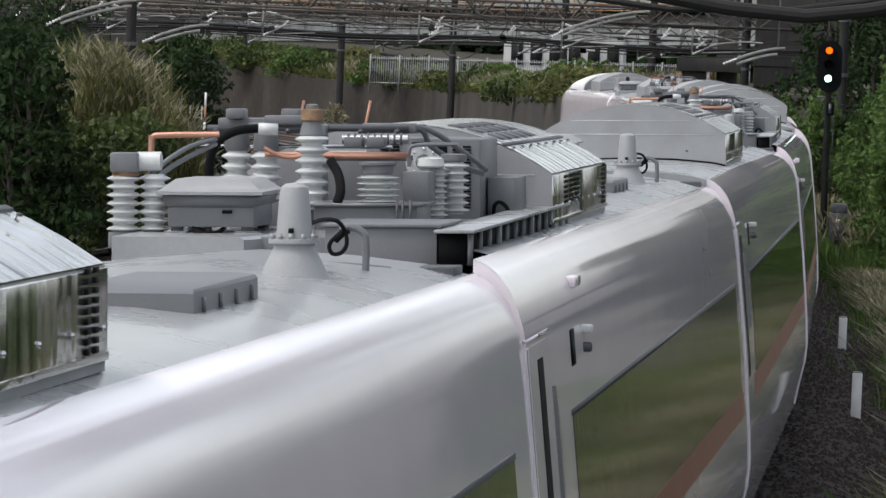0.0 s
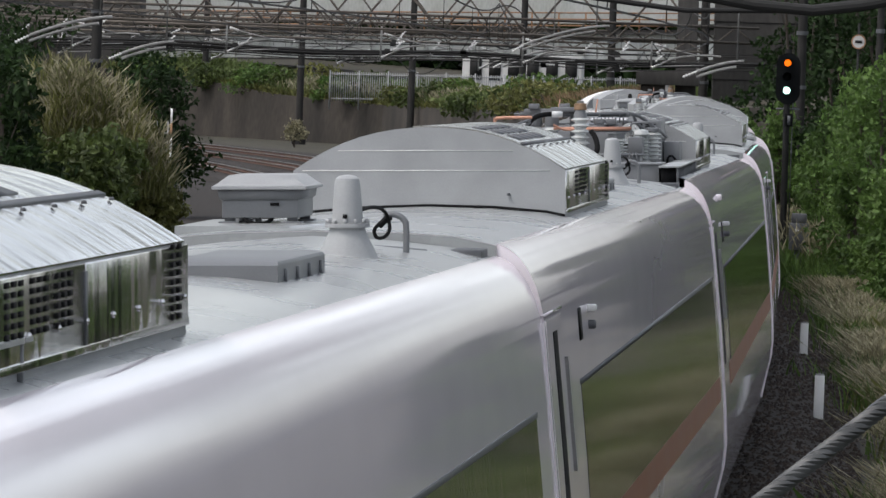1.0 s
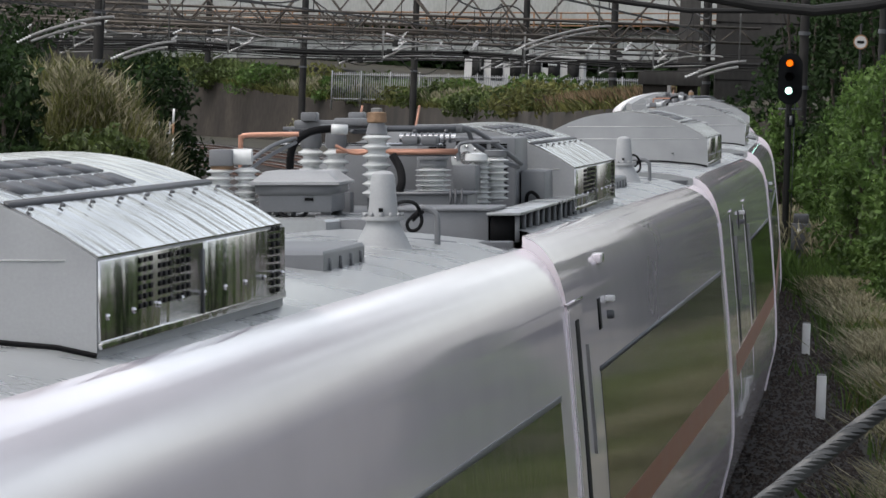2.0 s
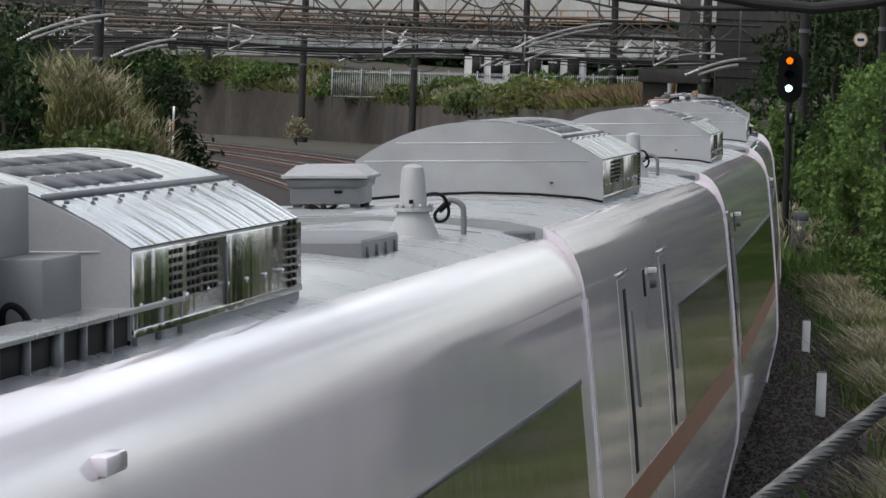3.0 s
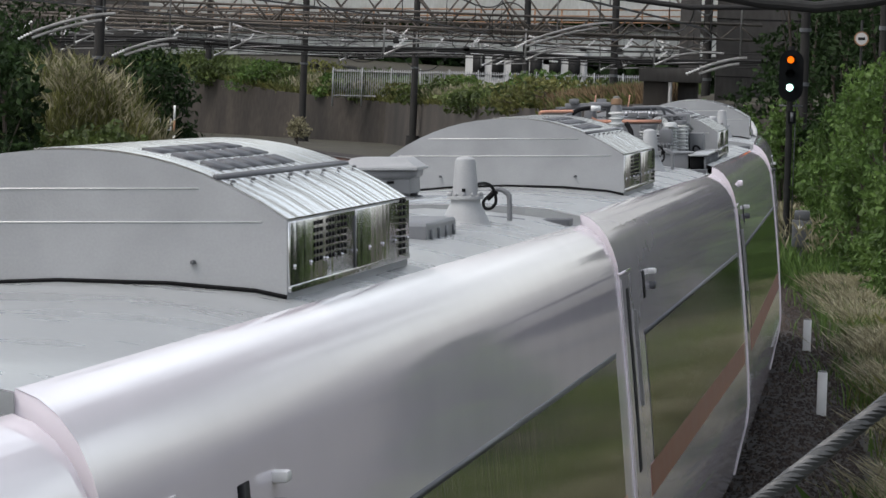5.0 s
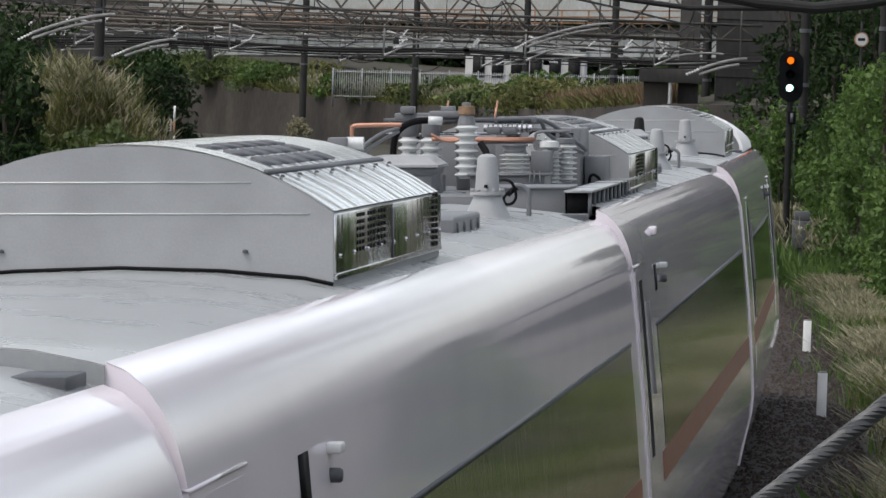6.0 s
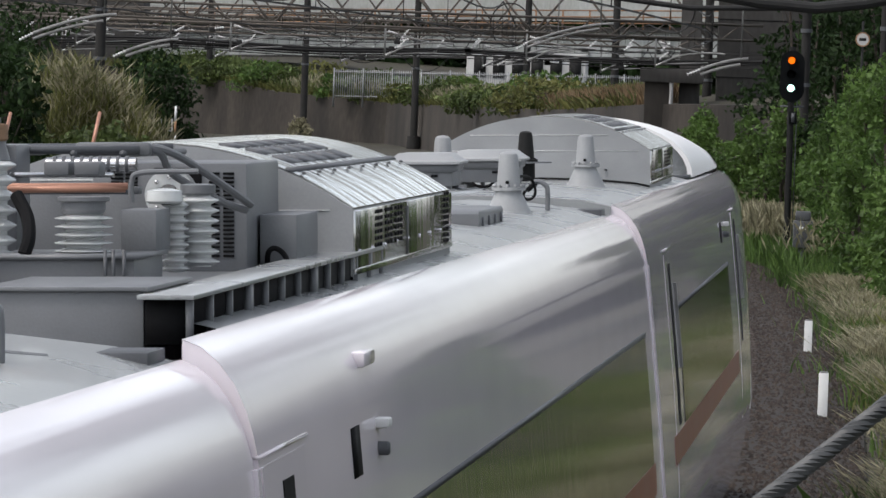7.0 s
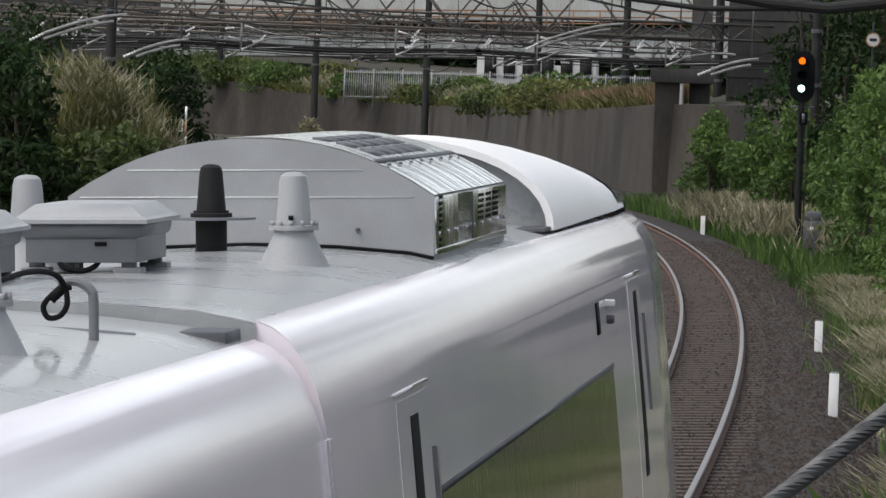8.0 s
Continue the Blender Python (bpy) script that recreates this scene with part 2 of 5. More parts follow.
def car_pose(t, k):
    """Where car k stands at t seconds: its near end on the line, its middle along the chord."""
    s = PHASE - SPEED * (t - 1.5) + PITCH * (k - 1)
    a, b = level(s), level(s + PITCH)
    ax = (b - a).normalized()
    rt = Vector((ax.y, -ax.x, 0))
    X = rt * math.cos(CANT) + Vector((0, 0, math.sin(CANT)))
    Z = -rt * math.sin(CANT) + Vector((0, 0, math.cos(CANT)))
    m = Matrix((X, ax, Z)).transposed().to_4x4()
    m.translation = a
    return m


# ================= ground, track, walls =================
def ribbon(offs, s0, s1, step, fn=level):
    return loft([[fn(s, o, z) for o, z in offs] for s in np.arange(s0, s1 + step / 2, step)])


def build_ground():
    bm = bmesh.new()
    xs = [-3000, -800, -200, -80, -45, -30, -20, -14, -10, -6, -3, 0, 2, 4, 6, 9, 14, 25, 60, 200, 800, 3000]
    ys = [-3000, -600, -150, -40, 0, 40, 70, 90, 110, 130, 160, 190, 220, 260, 300, 360, 450, 700, 3000]
    rows = [[bm.verts.new((x, y, -0.42)) for x in xs] for y in ys]
    for a, b in zip(rows, rows[1:]):
        for i in range(len(xs) - 1):
            bm.faces.new((a[i], a[i + 1], b[i + 1], b[i]))
    tagged(part("ground", bm, SOIL, smooth=False), "brown soil and plant litter beside the railway", "ground", kind="structure")


def build_track(off, name):
    """Ballast bed, sleepers and two rails, at off metres from the line."""
    fn = (lambda s, o, z: on_line(s, o, z)) if off == 0 else (lambda s, o, z: level(s, o + off, z))
    bed = ribbon([(-2.0, -0.42), (-1.75, -0.20), (-1.2, -0.17), (0, -0.19), (1.2, -0.17), (1.75, -0.20), (2.6, -0.45)], -200, 400, 4, fn)
    base = tagged(part(name, bed, BALLAST), "brown crushed-stone ballast bed with a curved railway track", "track", kind="structure")
    for o in (-0.566, 0.566):
        web = ribbon([(o - 0.06, -0.15), (o - 0.06, -0.135), (o - 0.012, -0.11), (o - 0.012, -0.04), (o + 0.012, -0.04), (o + 0.012, -0.11), (o + 0.06, -0.135), (o + 0.06, -0.15)], -200, 400, 2.5, fn)
        part("rail_web", web, RAILWEB, base, "rust-brown rail side")
        head = ribbon([(o - 0.033, -0.045), (o - 0.033, -0.006), (o - 0.025, 0.0), (o + 0.025, 0.0), (o + 0.033, -0.006), (o + 0.033, -0.045)], -200, 400, 2.5, fn)
        part("rail_head", head, RAIL, base, "polished bright rail top")
    return base


def build_sleepers(base, off, s0, s1):
    bm = box(-1.0, 1.0, -0.12, 0.12, -0.3, -0.158, 0.015)
    me = bpy.data.meshes.new("sleeper")
    bm.to_mesh(me)
    bm.free()
    me.materials.append(SLEEPER)
    s = s0
    while s < s1:
        ob = new("sleeper", me)
        ob.parent = base
        a, b = on_line(s, off - 0.5), on_line(s, off + 0.5)
        d = (b - a).normalized()
        ob.matrix_basis = Matrix.LocRotScale(on_line(s, off), Euler((0, -math.asin(d.z), math.atan2(d.y, d.x))), None)
        s += 0.62


def build_wall():
    """The long retaining wall on the far side of the line, and the bank above it."""
    plan = [(14, 190, 3.6), (2, 212, 3.6), (-3.8, 223, 3.4), (-8.7, 253, 2.8), (-15.2, 305, 2.4), (-22.6, 343, 2.2), (-30.6, 353, 2.6), (-38.1, 363, 3.6), (-60, 380, 4.5), (-110, 400, 6)]
    bm = loft([[(x, y, -0.6), (x + 0.12, y + 0.1, h), (x + 0.25, y + 0.6, h + 0.02), (x + 0.3, y + 0.7, -0.6)] for x, y, h in plan], closed=True)
    tagged(part("wall_retaining", bm, CONC, smooth=False), "stained grey-brown concrete retaining wall with grass hanging over it", "retaining wall", kind="structure")
    bm = loft([[(x + 0.3, y + 0.6, h - 0.1), (x + 3, y + 9, h + 0.5), (x + 8, y + 22, h + 0.8), (x + 40, y + 120, h + 0.8)] for x, y, h in plan])
    tagged(part("bank", bm, SOIL), "overgrown bank above the retaining wall", "bank", kind="structure")
    return plan


def build_apron():
    """Spread ballast between the tracks and the wall."""
    bm = ribbon([(-13.5, -0.40), (-10.2, -0.36), (-6.3, -0.34), (-2.1, -0.34), (2.6, -0.40), (8.0, -0.41)], 140, 400, 6)
    tagged(part("ballast_apron", bm, BALLAST), "dark brown ballast spread between the curved tracks", "ballast", kind="structure")


# ================= the train =================
MIDX = 0.06
SIDE = [(1.07, 3.61), (1.13, 3.585), (1.19, 3.535), (1.245, 3.46), (1.285, 3.37), (1.31, 3.28), (1.325, 3.2), (1.35, 2.9), (1.375, 2.6), (1.40, 2.3), (1.425, 1.9), (1.445, 1.5), (1.45, 1.2), (1.43, 1.0), (1.36, 0.72), (1.30, 0.45)]
ROOFLINE = [(-0.95, 3.61), (-0.75, 3.645), (-0.4, 3.675), (0.06, 3.69), (0.5, 3.678), (0.85, 3.648), (1.02, 3.612), (1.068, 3.600)]


def sag(y, z):
    """How far the roof line stands above its mean: high at the near end of a car, low at the far end."""
    return (0.018 - 0.066 * y / 20.4) * min(1.0, max(0.0, (z - 2.9) / 0.35))


def flat(x):
    """The roof's middle follows that slope less than its edges."""
    return 0.4 + 0.6 * min(1.0, abs(x - MIDX))


def side_x(z):
    return float(np.interp(-z, [-b for a, b in SIDE], [a for a, b in SIDE]))


def on_side(y0, y1, z0, z1, proud=0.006, thick=0.03, n=4):
    """A plate that follows the body side between two heights."""
    zs = [z0 + (z1 - z0) * i / n for i in range(n + 1)]
    ring = [(side_x(z) + proud, z) for z in zs] + [(side_x(z) + proud - thick, z) for z in reversed(zs)]
    return loft([[(x, y, z) for x, z in ring] for y in (y0, y1)], closed=True)


def body_shell(y0, y1):
    left = [(2 * MIDX - x, z) for x, z in SIDE]
    bm = loft([[(x, y, z + sag(y, z)) for x, z in SIDE] for y in np.linspace(y0, y1, 9)])
    loft([[(x, y, z + sag(y, z)) for x, z in left] for y in np.linspace(y0, y1, 9)], bm=bm)
    return bm


def dome(car, y0=6.5, y1=10.6, flip=False):
    """The arched air conditioner: grey end, bright metal sides and slats."""
    xl, xr, zb, zs = -0.84, 0.975, 3.64, 3.93
    arch = []
    for i in range(17):
        u = i / 16
        x = xl + (xr - xl) * u
        arch.append((x, zs + 0.285 * (1 - abs(2 * u - 1) ** 2.2)))
    ring = [(xl, zb - 0.03)] + arch + [(xr, zb - 0.03)]
    bm = loft([[(x, y, z) for x, z in ring] for y in (y0, y1)], closed=True)
    unit = part("air_conditioner", bm, DOME, car, "arched grey roof air conditioner with bright metal cover")
    foot = [(xl + 0.02, 3.59), (xl + 0.02, 3.64), (xr - 0.02, 3.64), (xr - 0.02, 3.59)]
    part("seal", loft([[(x, y, z) for x, z in foot] for y in (y0 + 0.02, y1 - 0.02)], closed=True), BLACK, unit, "black rubber seal under the unit")
    edge = [(x, y0 - 0.004, z + 0.006) for x, z in ROOFLINE[1:-2]]
    edge = [(xl, y0 - 0.004, 3.636)] + edge + [(xr, y0 - 0.004, 3.628)]
    part("seal", tube(edge, 0.009, 6), BLACK, unit, "black rubber seal under the unit")
    for z, a, b in ((3.927, xl + 0.06, xr - 0.1), (4.06, xl + 0.3, xr - 0.35)):
        part("seam", box(a, b, y0 - 0.003, y0 + 0.01, z - 0.0025, z + 0.0025), WHITEPLATE, unit, "pale thin seam")
    for x in (-0.45, 0.6):
        part("bolt", spun([(0.012, 0), (0.012, 0.012), (0.006, 0.016)], 8, (x, y0 - 0.01, 3.76)), DGREY, unit)
    # bright cover sheet on the right slope, and the upright bright side with vents
    cover = [(x, z + 0.008) for x, z in arch if x > -0.05]
    part("cover_sheet", loft([[(x, y, z) for x, z in cover] + [(x, y, z - 0.006) for x, z in reversed(cover)] for y in np.linspace(y0 + 0.03, y1 - 0.03, 7)], closed=True), STEEL, unit, "bright rippled sheet-metal cover")
    part("side_panel", box(xr - 0.01, xr + 0.012, y0 + 0.02, (y0 + y1) / 2 - 0.01, 3.66, 3.925, 0.004), STEEL, unit, "polished steel side panel with vents")
    part("side_panel", box(xr - 0.01, xr + 0.012, (y0 + y1) / 2 + 0.01, y1 - 0.02, 3.66, 3.925, 0.004), STEEL, unit, "polished steel side panel with vents")
    def holes(ya, cols, rows, z0, w=0.075, h=0.017, gap=0.11):
        bm = bmesh.new()
        for c in range(cols):
            for r in range(rows):
                box(xr + 0.008, xr + 0.0145, ya + c * gap, ya + c * gap + w, z0 + r * 0.030, z0 + r * 0.030 + h, 0, bm)
        part("vent_grille", bm, BLACK, unit, "group of small dark vent slots")
    span = y1 - y0
    if flip:
        holes(y0 + 0.14, 1, 9, 3.675, 0.16)
        for j in range(3):
            holes(y1 - 1.65 + j * 0.42, 3, 5, 3.765)
    else:
        for j in range(3):
            holes(y0 + 0.75 + j * 0.42, 3, 6, 3.745)
        holes(y1 - 0.40, 2, 9, 3.675, 0.08, 0.018, 0.14)
    part("stain", box(xr + 0.010, xr + 0.0135, y0 + span * 0.5 - 0.03, y0 + span * 0.5 + 0.03, 3.665, 3.90), DGREY, unit, "dark joint between the side panels")
    for yy in np.linspace(y0 + 0.12, y1 - 0.12, 9):
        part("rivet", spun([(0.012, 0), (0.012, 0.008), (0.006, 0.012)], 6, (xr + 0.011, yy, 3.745), axis="X"), STEEL, unit)
    part("foot_strip", box(xr - 0.01, xr + 0.016, y0 + 0.02, y1 - 0.02, 3.645, 3.672, 0.003), STEEL, unit, "folded bright foot strip")
    # slatted outlet on the slope
    def slope(x):
        u = (x - xl) / (xr - xl)
        return zs + 0.285 * (1 - abs(2 * u - 1) ** 2.2) + 0.012
    for r in range(3):
        for c in range(5):
            ya = y0 + 0.6 + c * 0.48
            xa = 0.30 + r * 0.12
            part("outlet", loft([[(xa, y, slope(xa) + 0.002), (xa + 0.09, y, slope(xa + 0.09) + 0.002), (xa + 0.09, y, slope(xa + 0.09) - 0.012), (xa, y, slope(xa) - 0.012)] for y in (ya, ya + 0.40)], closed=True), DGREY, unit, "dark slotted air outlet")
    for yy in np.linspace(y0 + 0.15, y1 - 0.15, 8):
        part("bolt", spun([(0.010, 0), (0.010, 0.008), (0.005, 0.012)], 8, (0.74, yy, slope(0.74))), DGREY, unit)
    part("cover_joint", loft([[(0.675, y, slope(0.675) + 0.004), (0.70, y, slope(0.70) + 0.004), (0.70, y, slope(0.7) - 0.01), (0.675, y, slope(0.675) - 0.01)] for y in (y0 + 0.03, y1 - 0.03)], closed=True), DGREY, unit)
    return unit


def cone_aerial(car, x, y, material=None, plain=False, drop=0.0):
    """A tapered aerial on a conical foot with a bolted flange."""
    m = material or DOME
    z = 3.66 - drop
    if plain:
        ob = part("aerial", spun([(0.076, -0.03), (0.076, 0.18)], 20, (x, y, z)), m, car, "dark grey cylinder aerial on a wide disc")
        part("disc", spun([(0.215, 0.176), (0.215, 0.188)], 32, (x, y, z)), GREY, ob, "thin grey disc")
        part("flange", spun([(0.1, 0.188), (0.1, 0.205), (0.085, 0.21), (0.085, 0.22)], 24, (x, y, z)), m, ob)
        part("cap", spun([(0.072, 0.21), (0.056, 0.40), (0.05, 0.425), (0.035, 0.437), (0.008, 0.442)], 24, (x, y, z)), m, ob, "dark tapered cap")
    else:
        ob = part("aerial", spun([(0.18, -0.05), (0.168, -0.01), (0.09, 0.148), (0.09, 0.17)], 28, (x, y, z)), m, car, "grey tapered aerial on a conical foot")
        part("flange", spun([(0.112, 0.166), (0.112, 0.186), (0.09, 0.188), (0.09, 0.196)], 28, (x, y, z)), m, ob)
        part("cap", spun([(0.08, 0.186), (0.064, 0.385), (0.058, 0.408), (0.04, 0.422), (0.008, 0.427)], 28, (x, y, z)), m, ob, "pale grey tapered cap")
        part("drain_hole", box(x - 0.012, x + 0.008, y - 0.1, y - 0.05, z + 0.212, z + 0.232), BLACK, ob)
    for i in range(12):
        a = 2 * math.pi * i / 12
        r = 0.09 if plain else 0.101
        part("bolt", spun([(0.009, 0.186), (0.009, 0.208)], 6, (x + r * math.cos(a), y + r * math.sin(a), z)), m, ob)
    return ob


def junction_box(car, xa, xb, ya, yb):
    """A lidded box standing on four feet."""
    ob = part("junction_box", box(xa + 0.04, xb - 0.04, ya + 0.05, yb - 0.05, 3.735, 3.86, 0.006), GREY, car, "grey lidded roof box on four feet")
    part("collar", loft([[(xa + d, ya + d, zz), (xb - d, ya + d, zz), (xb - d, yb - d, zz), (xa + d, yb - d, zz)] for d, zz in ((0.045, 3.835), (0.025, 3.85), (0.018, 3.90))], closed=True), GREY, ob)
    lid = loft([[(xa - d, ya - d, zz), (xb + d, ya - d, zz), (xb + d, yb + d, zz), (xa - d, yb + d, zz)] for d, zz in ((0.0, 3.897), (0.012, 3.90), (0.012, 3.916), (0.0, 3.921), (-0.02, 3.935), (-0.075, 3.978), (-0.09, 3.981))], closed=True)
    part("lid", lid, DOME, ob, "pale grey bevelled lid")
    for x in (xa + 0.08, xb - 0.08):
        for y in (ya + 0.1, yb - 0.1):
            part("foot", box(x - 0.06, x + 0.06, y - 0.06, y + 0.06, 3.63, 3.715, 0.005), GREY, ob)
            part("post", box(x - 0.028, x + 0.028, y - 0.03, y + 0.03, 3.71, 3.78), GREY, ob)
    xm = (xa + xb) / 2
    part("name_plate", box(xm + 0.06, xm + 0.11, ya + 0.034, ya + 0.042, 3.805, 3.822), BLACK, ob, "small dark plate")
    part("cable", tube(bend([(xm - 0.1, ya + 0.1, 3.775), (xm - 0.08, ya + 0.05, 3.72), (xm, ya + 0.05, 3.70), (xm + 0.06, ya + 0.08, 3.725), (xm + 0.07, ya + 0.1, 3.775)], 4), 0.012, 7), BLACK, ob, "black cable loop")
    part("gland", rod((xm - 0.02, ya + 0.12, 3.68), (xm - 0.02, ya + 0.12, 3.78), 0.018, n=8), GREY, ob)
    return ob


def far_end_fittings(car, y=17.9):
    """Aerial, bolted box, bent conduit and cable loop by the far end of the roof."""
    cone_aerial(car, 0.57, y, drop=0.045)
    top = [(0.20, 14.2, 0), (0.72, 14.2, 0), (0.72, 15.8, 0), (0.62, 16.0, 0), (0.20, 16.0, 0)]
    bm = loft([[(a, b, zz) for a, b, c in top] for zz in (3.57, 3.71)] + [[(a + (0.52 - a) * 0.04, b + (15.1 - b) * 0.04, 3.725) for a, b, c in top]], closed=True)
    bx = part("bolted_box", bm, GREY, car, "low grey flanged box bolted to the roof")
    part("flange", box(0.19, 0.74, 14.18, 15.7, 3.59, 3.612, 0.003), GREY, bx)
    for i in range(4):
        y = 14.4 + i * 0.4
        part("clip", box(0.718, 0.732, y, y + 0.03, 3.63, 3.69), GREY, bx)
        part("clip_foot", box(0.718, 0.738, y, y + 0.09, 3.622, 3.634), GREY, bx)
    pipe = [(0.735, 19.05, 3.55), (0.735, 19.05, 3.75), (0.725, 19.05, 3.79), (0.69, 19.05, 3.815), (0.65, 19.05, 3.82), (0.62, 19.05, 3.805)]
    part("conduit", tube(bend(pipe, 5), 0.017, 10), GREY, car, "bent grey conduit")
    loop = [(0.58, 18.2, 3.85), (0.60, 18.6, 3.865), (0.625, 18.9, 3.85), (0.645, 19.0, 3.805), (0.655, 19.0, 3.745), (0.63, 19.0, 3.705), (0.59, 19.0, 3.70), (0.575, 19.0, 3.735), (0.60, 19.0, 3.77), (0.66, 19.04, 3.80)]
    part("cable_loop", tube(bend(loop, 5), 0.010, 8), BLACK, car, "looped black cable")
    part("cable_clamp", rod((0.60, 19.0, 3.76), (0.64, 19.02, 3.80), 0.018, n=8), BLACK, car)
    run = [(-0.9, 19.5, 3.575), (-0.3, 19.5, 3.635), (0.3, 19.5, 3.637), (0.6, 19.5, 3.625), (0.78, 19.6, 3.605)]
    part("conduit", tube(bend(run, 4), 0.018, 8), GREY, car, "grey conduit across the roof end")


def side_fittings(car, windows, slots, lamps, y1=20.0):
    """Windows, band, door slots, indicator and lamps of the right side."""
    for a, b in windows:
        w = part("window", on_side(a, b, 1.86, 2.74, 0.004, 0.05, 5), GLASS, car, "long dark tinted window reflecting trees and grass")
        part("window_gasket", on_side(a - 0.05, b + 0.05, 2.735, 2.765, 0.007, 0.03, 1), DGREY, w)
    part("colour_band", on_side(1.9, y1 - 0.3, 1.64, 1.855, 0.005, 0.03, 2), STRIPE, car, "copper-orange painted band under the windows")
    for y in slots:
        door = part("door", on_side(y - 0.48, y + 0.62, 1.15, 3.2, 0.003, 0.04, 6), WHITE, car, "white side door with a dark slot window")
        part("door_slot", on_side(y - 0.02, y + 0.26, 1.9, 3.12, 0.007, 0.03, 4), BLACK, door, "narrow dark door window")
        part("drip_rail", on_side(y - 0.55, y + 0.70, 3.228, 3.24, 0.012, 0.03, 1), WHITE, door, "projecting white drip rail")
        part("handrail", on_side(y + 0.72, y + 0.78, 2.3, 2.95, 0.02, 0.03, 3), GALV, door)
    for y in lamps:
        part("indicator", on_side(y, y + 0.26, 2.98, 3.17, 0.005, 0.03, 1), BLACK, car, "dark destination indicator")
        lm = part("side_lamp", box(1.30, 1.385, y + 0.82, y + 0.94, 3.12, 3.16, 0.010), WHITEPLATE, car, "small white side lamp")
        part("lamp_button", spun([(0.028, 0), (0.028, 0.05), (0.02, 0.06)], 12, (1.325, y + 0.86, 3.04), axis="X"), DGREY, lm)


def undercar(car, y1=20.0):
    part("underframe", box(-1.1, 1.2, 0.4, y1 - 0.4, 0.55, 1.05), UNDER, car, "dark grimy underframe")
    for yc in (3.3, y1 - 3.3):
        bg_ = part("bogie", box(-0.95, 0.95, yc - 1.5, yc + 1.5, 0.35, 0.6, 0.05), UNDER, car, "dark steel bogie")
        for d in (-1.05, 1.05):
            for x in (-0.6, 0.53):
                part("wheel", spun([(0.43, 0), (0.43, 0.07), (0.45, 0.075), (0.45, 0.1)], 20, (x, yc + d, 0.43), axis="X"), RAILWEB, bg_)


def ribbed(parent, x, y, z0, z1, r, n, name="insulator", label="ribbed white porcelain insulator"):
    """A porcelain insulator with n sheds."""
    rings = [(r * 0.62, z0)]
    h = (z1 - z0) / n
    for i in range(n):
        z = z0 + i * h
        rings += [(r * 0.62, z + h * 0.1), (r, z + h * 0.42), (r, z + h * 0.52), (r * 0.62, z + h * 0.85)]
    return part(name, spun(rings + [(r * 0.6, z1)], 22, (x, y, 0)), PORC, parent, label)


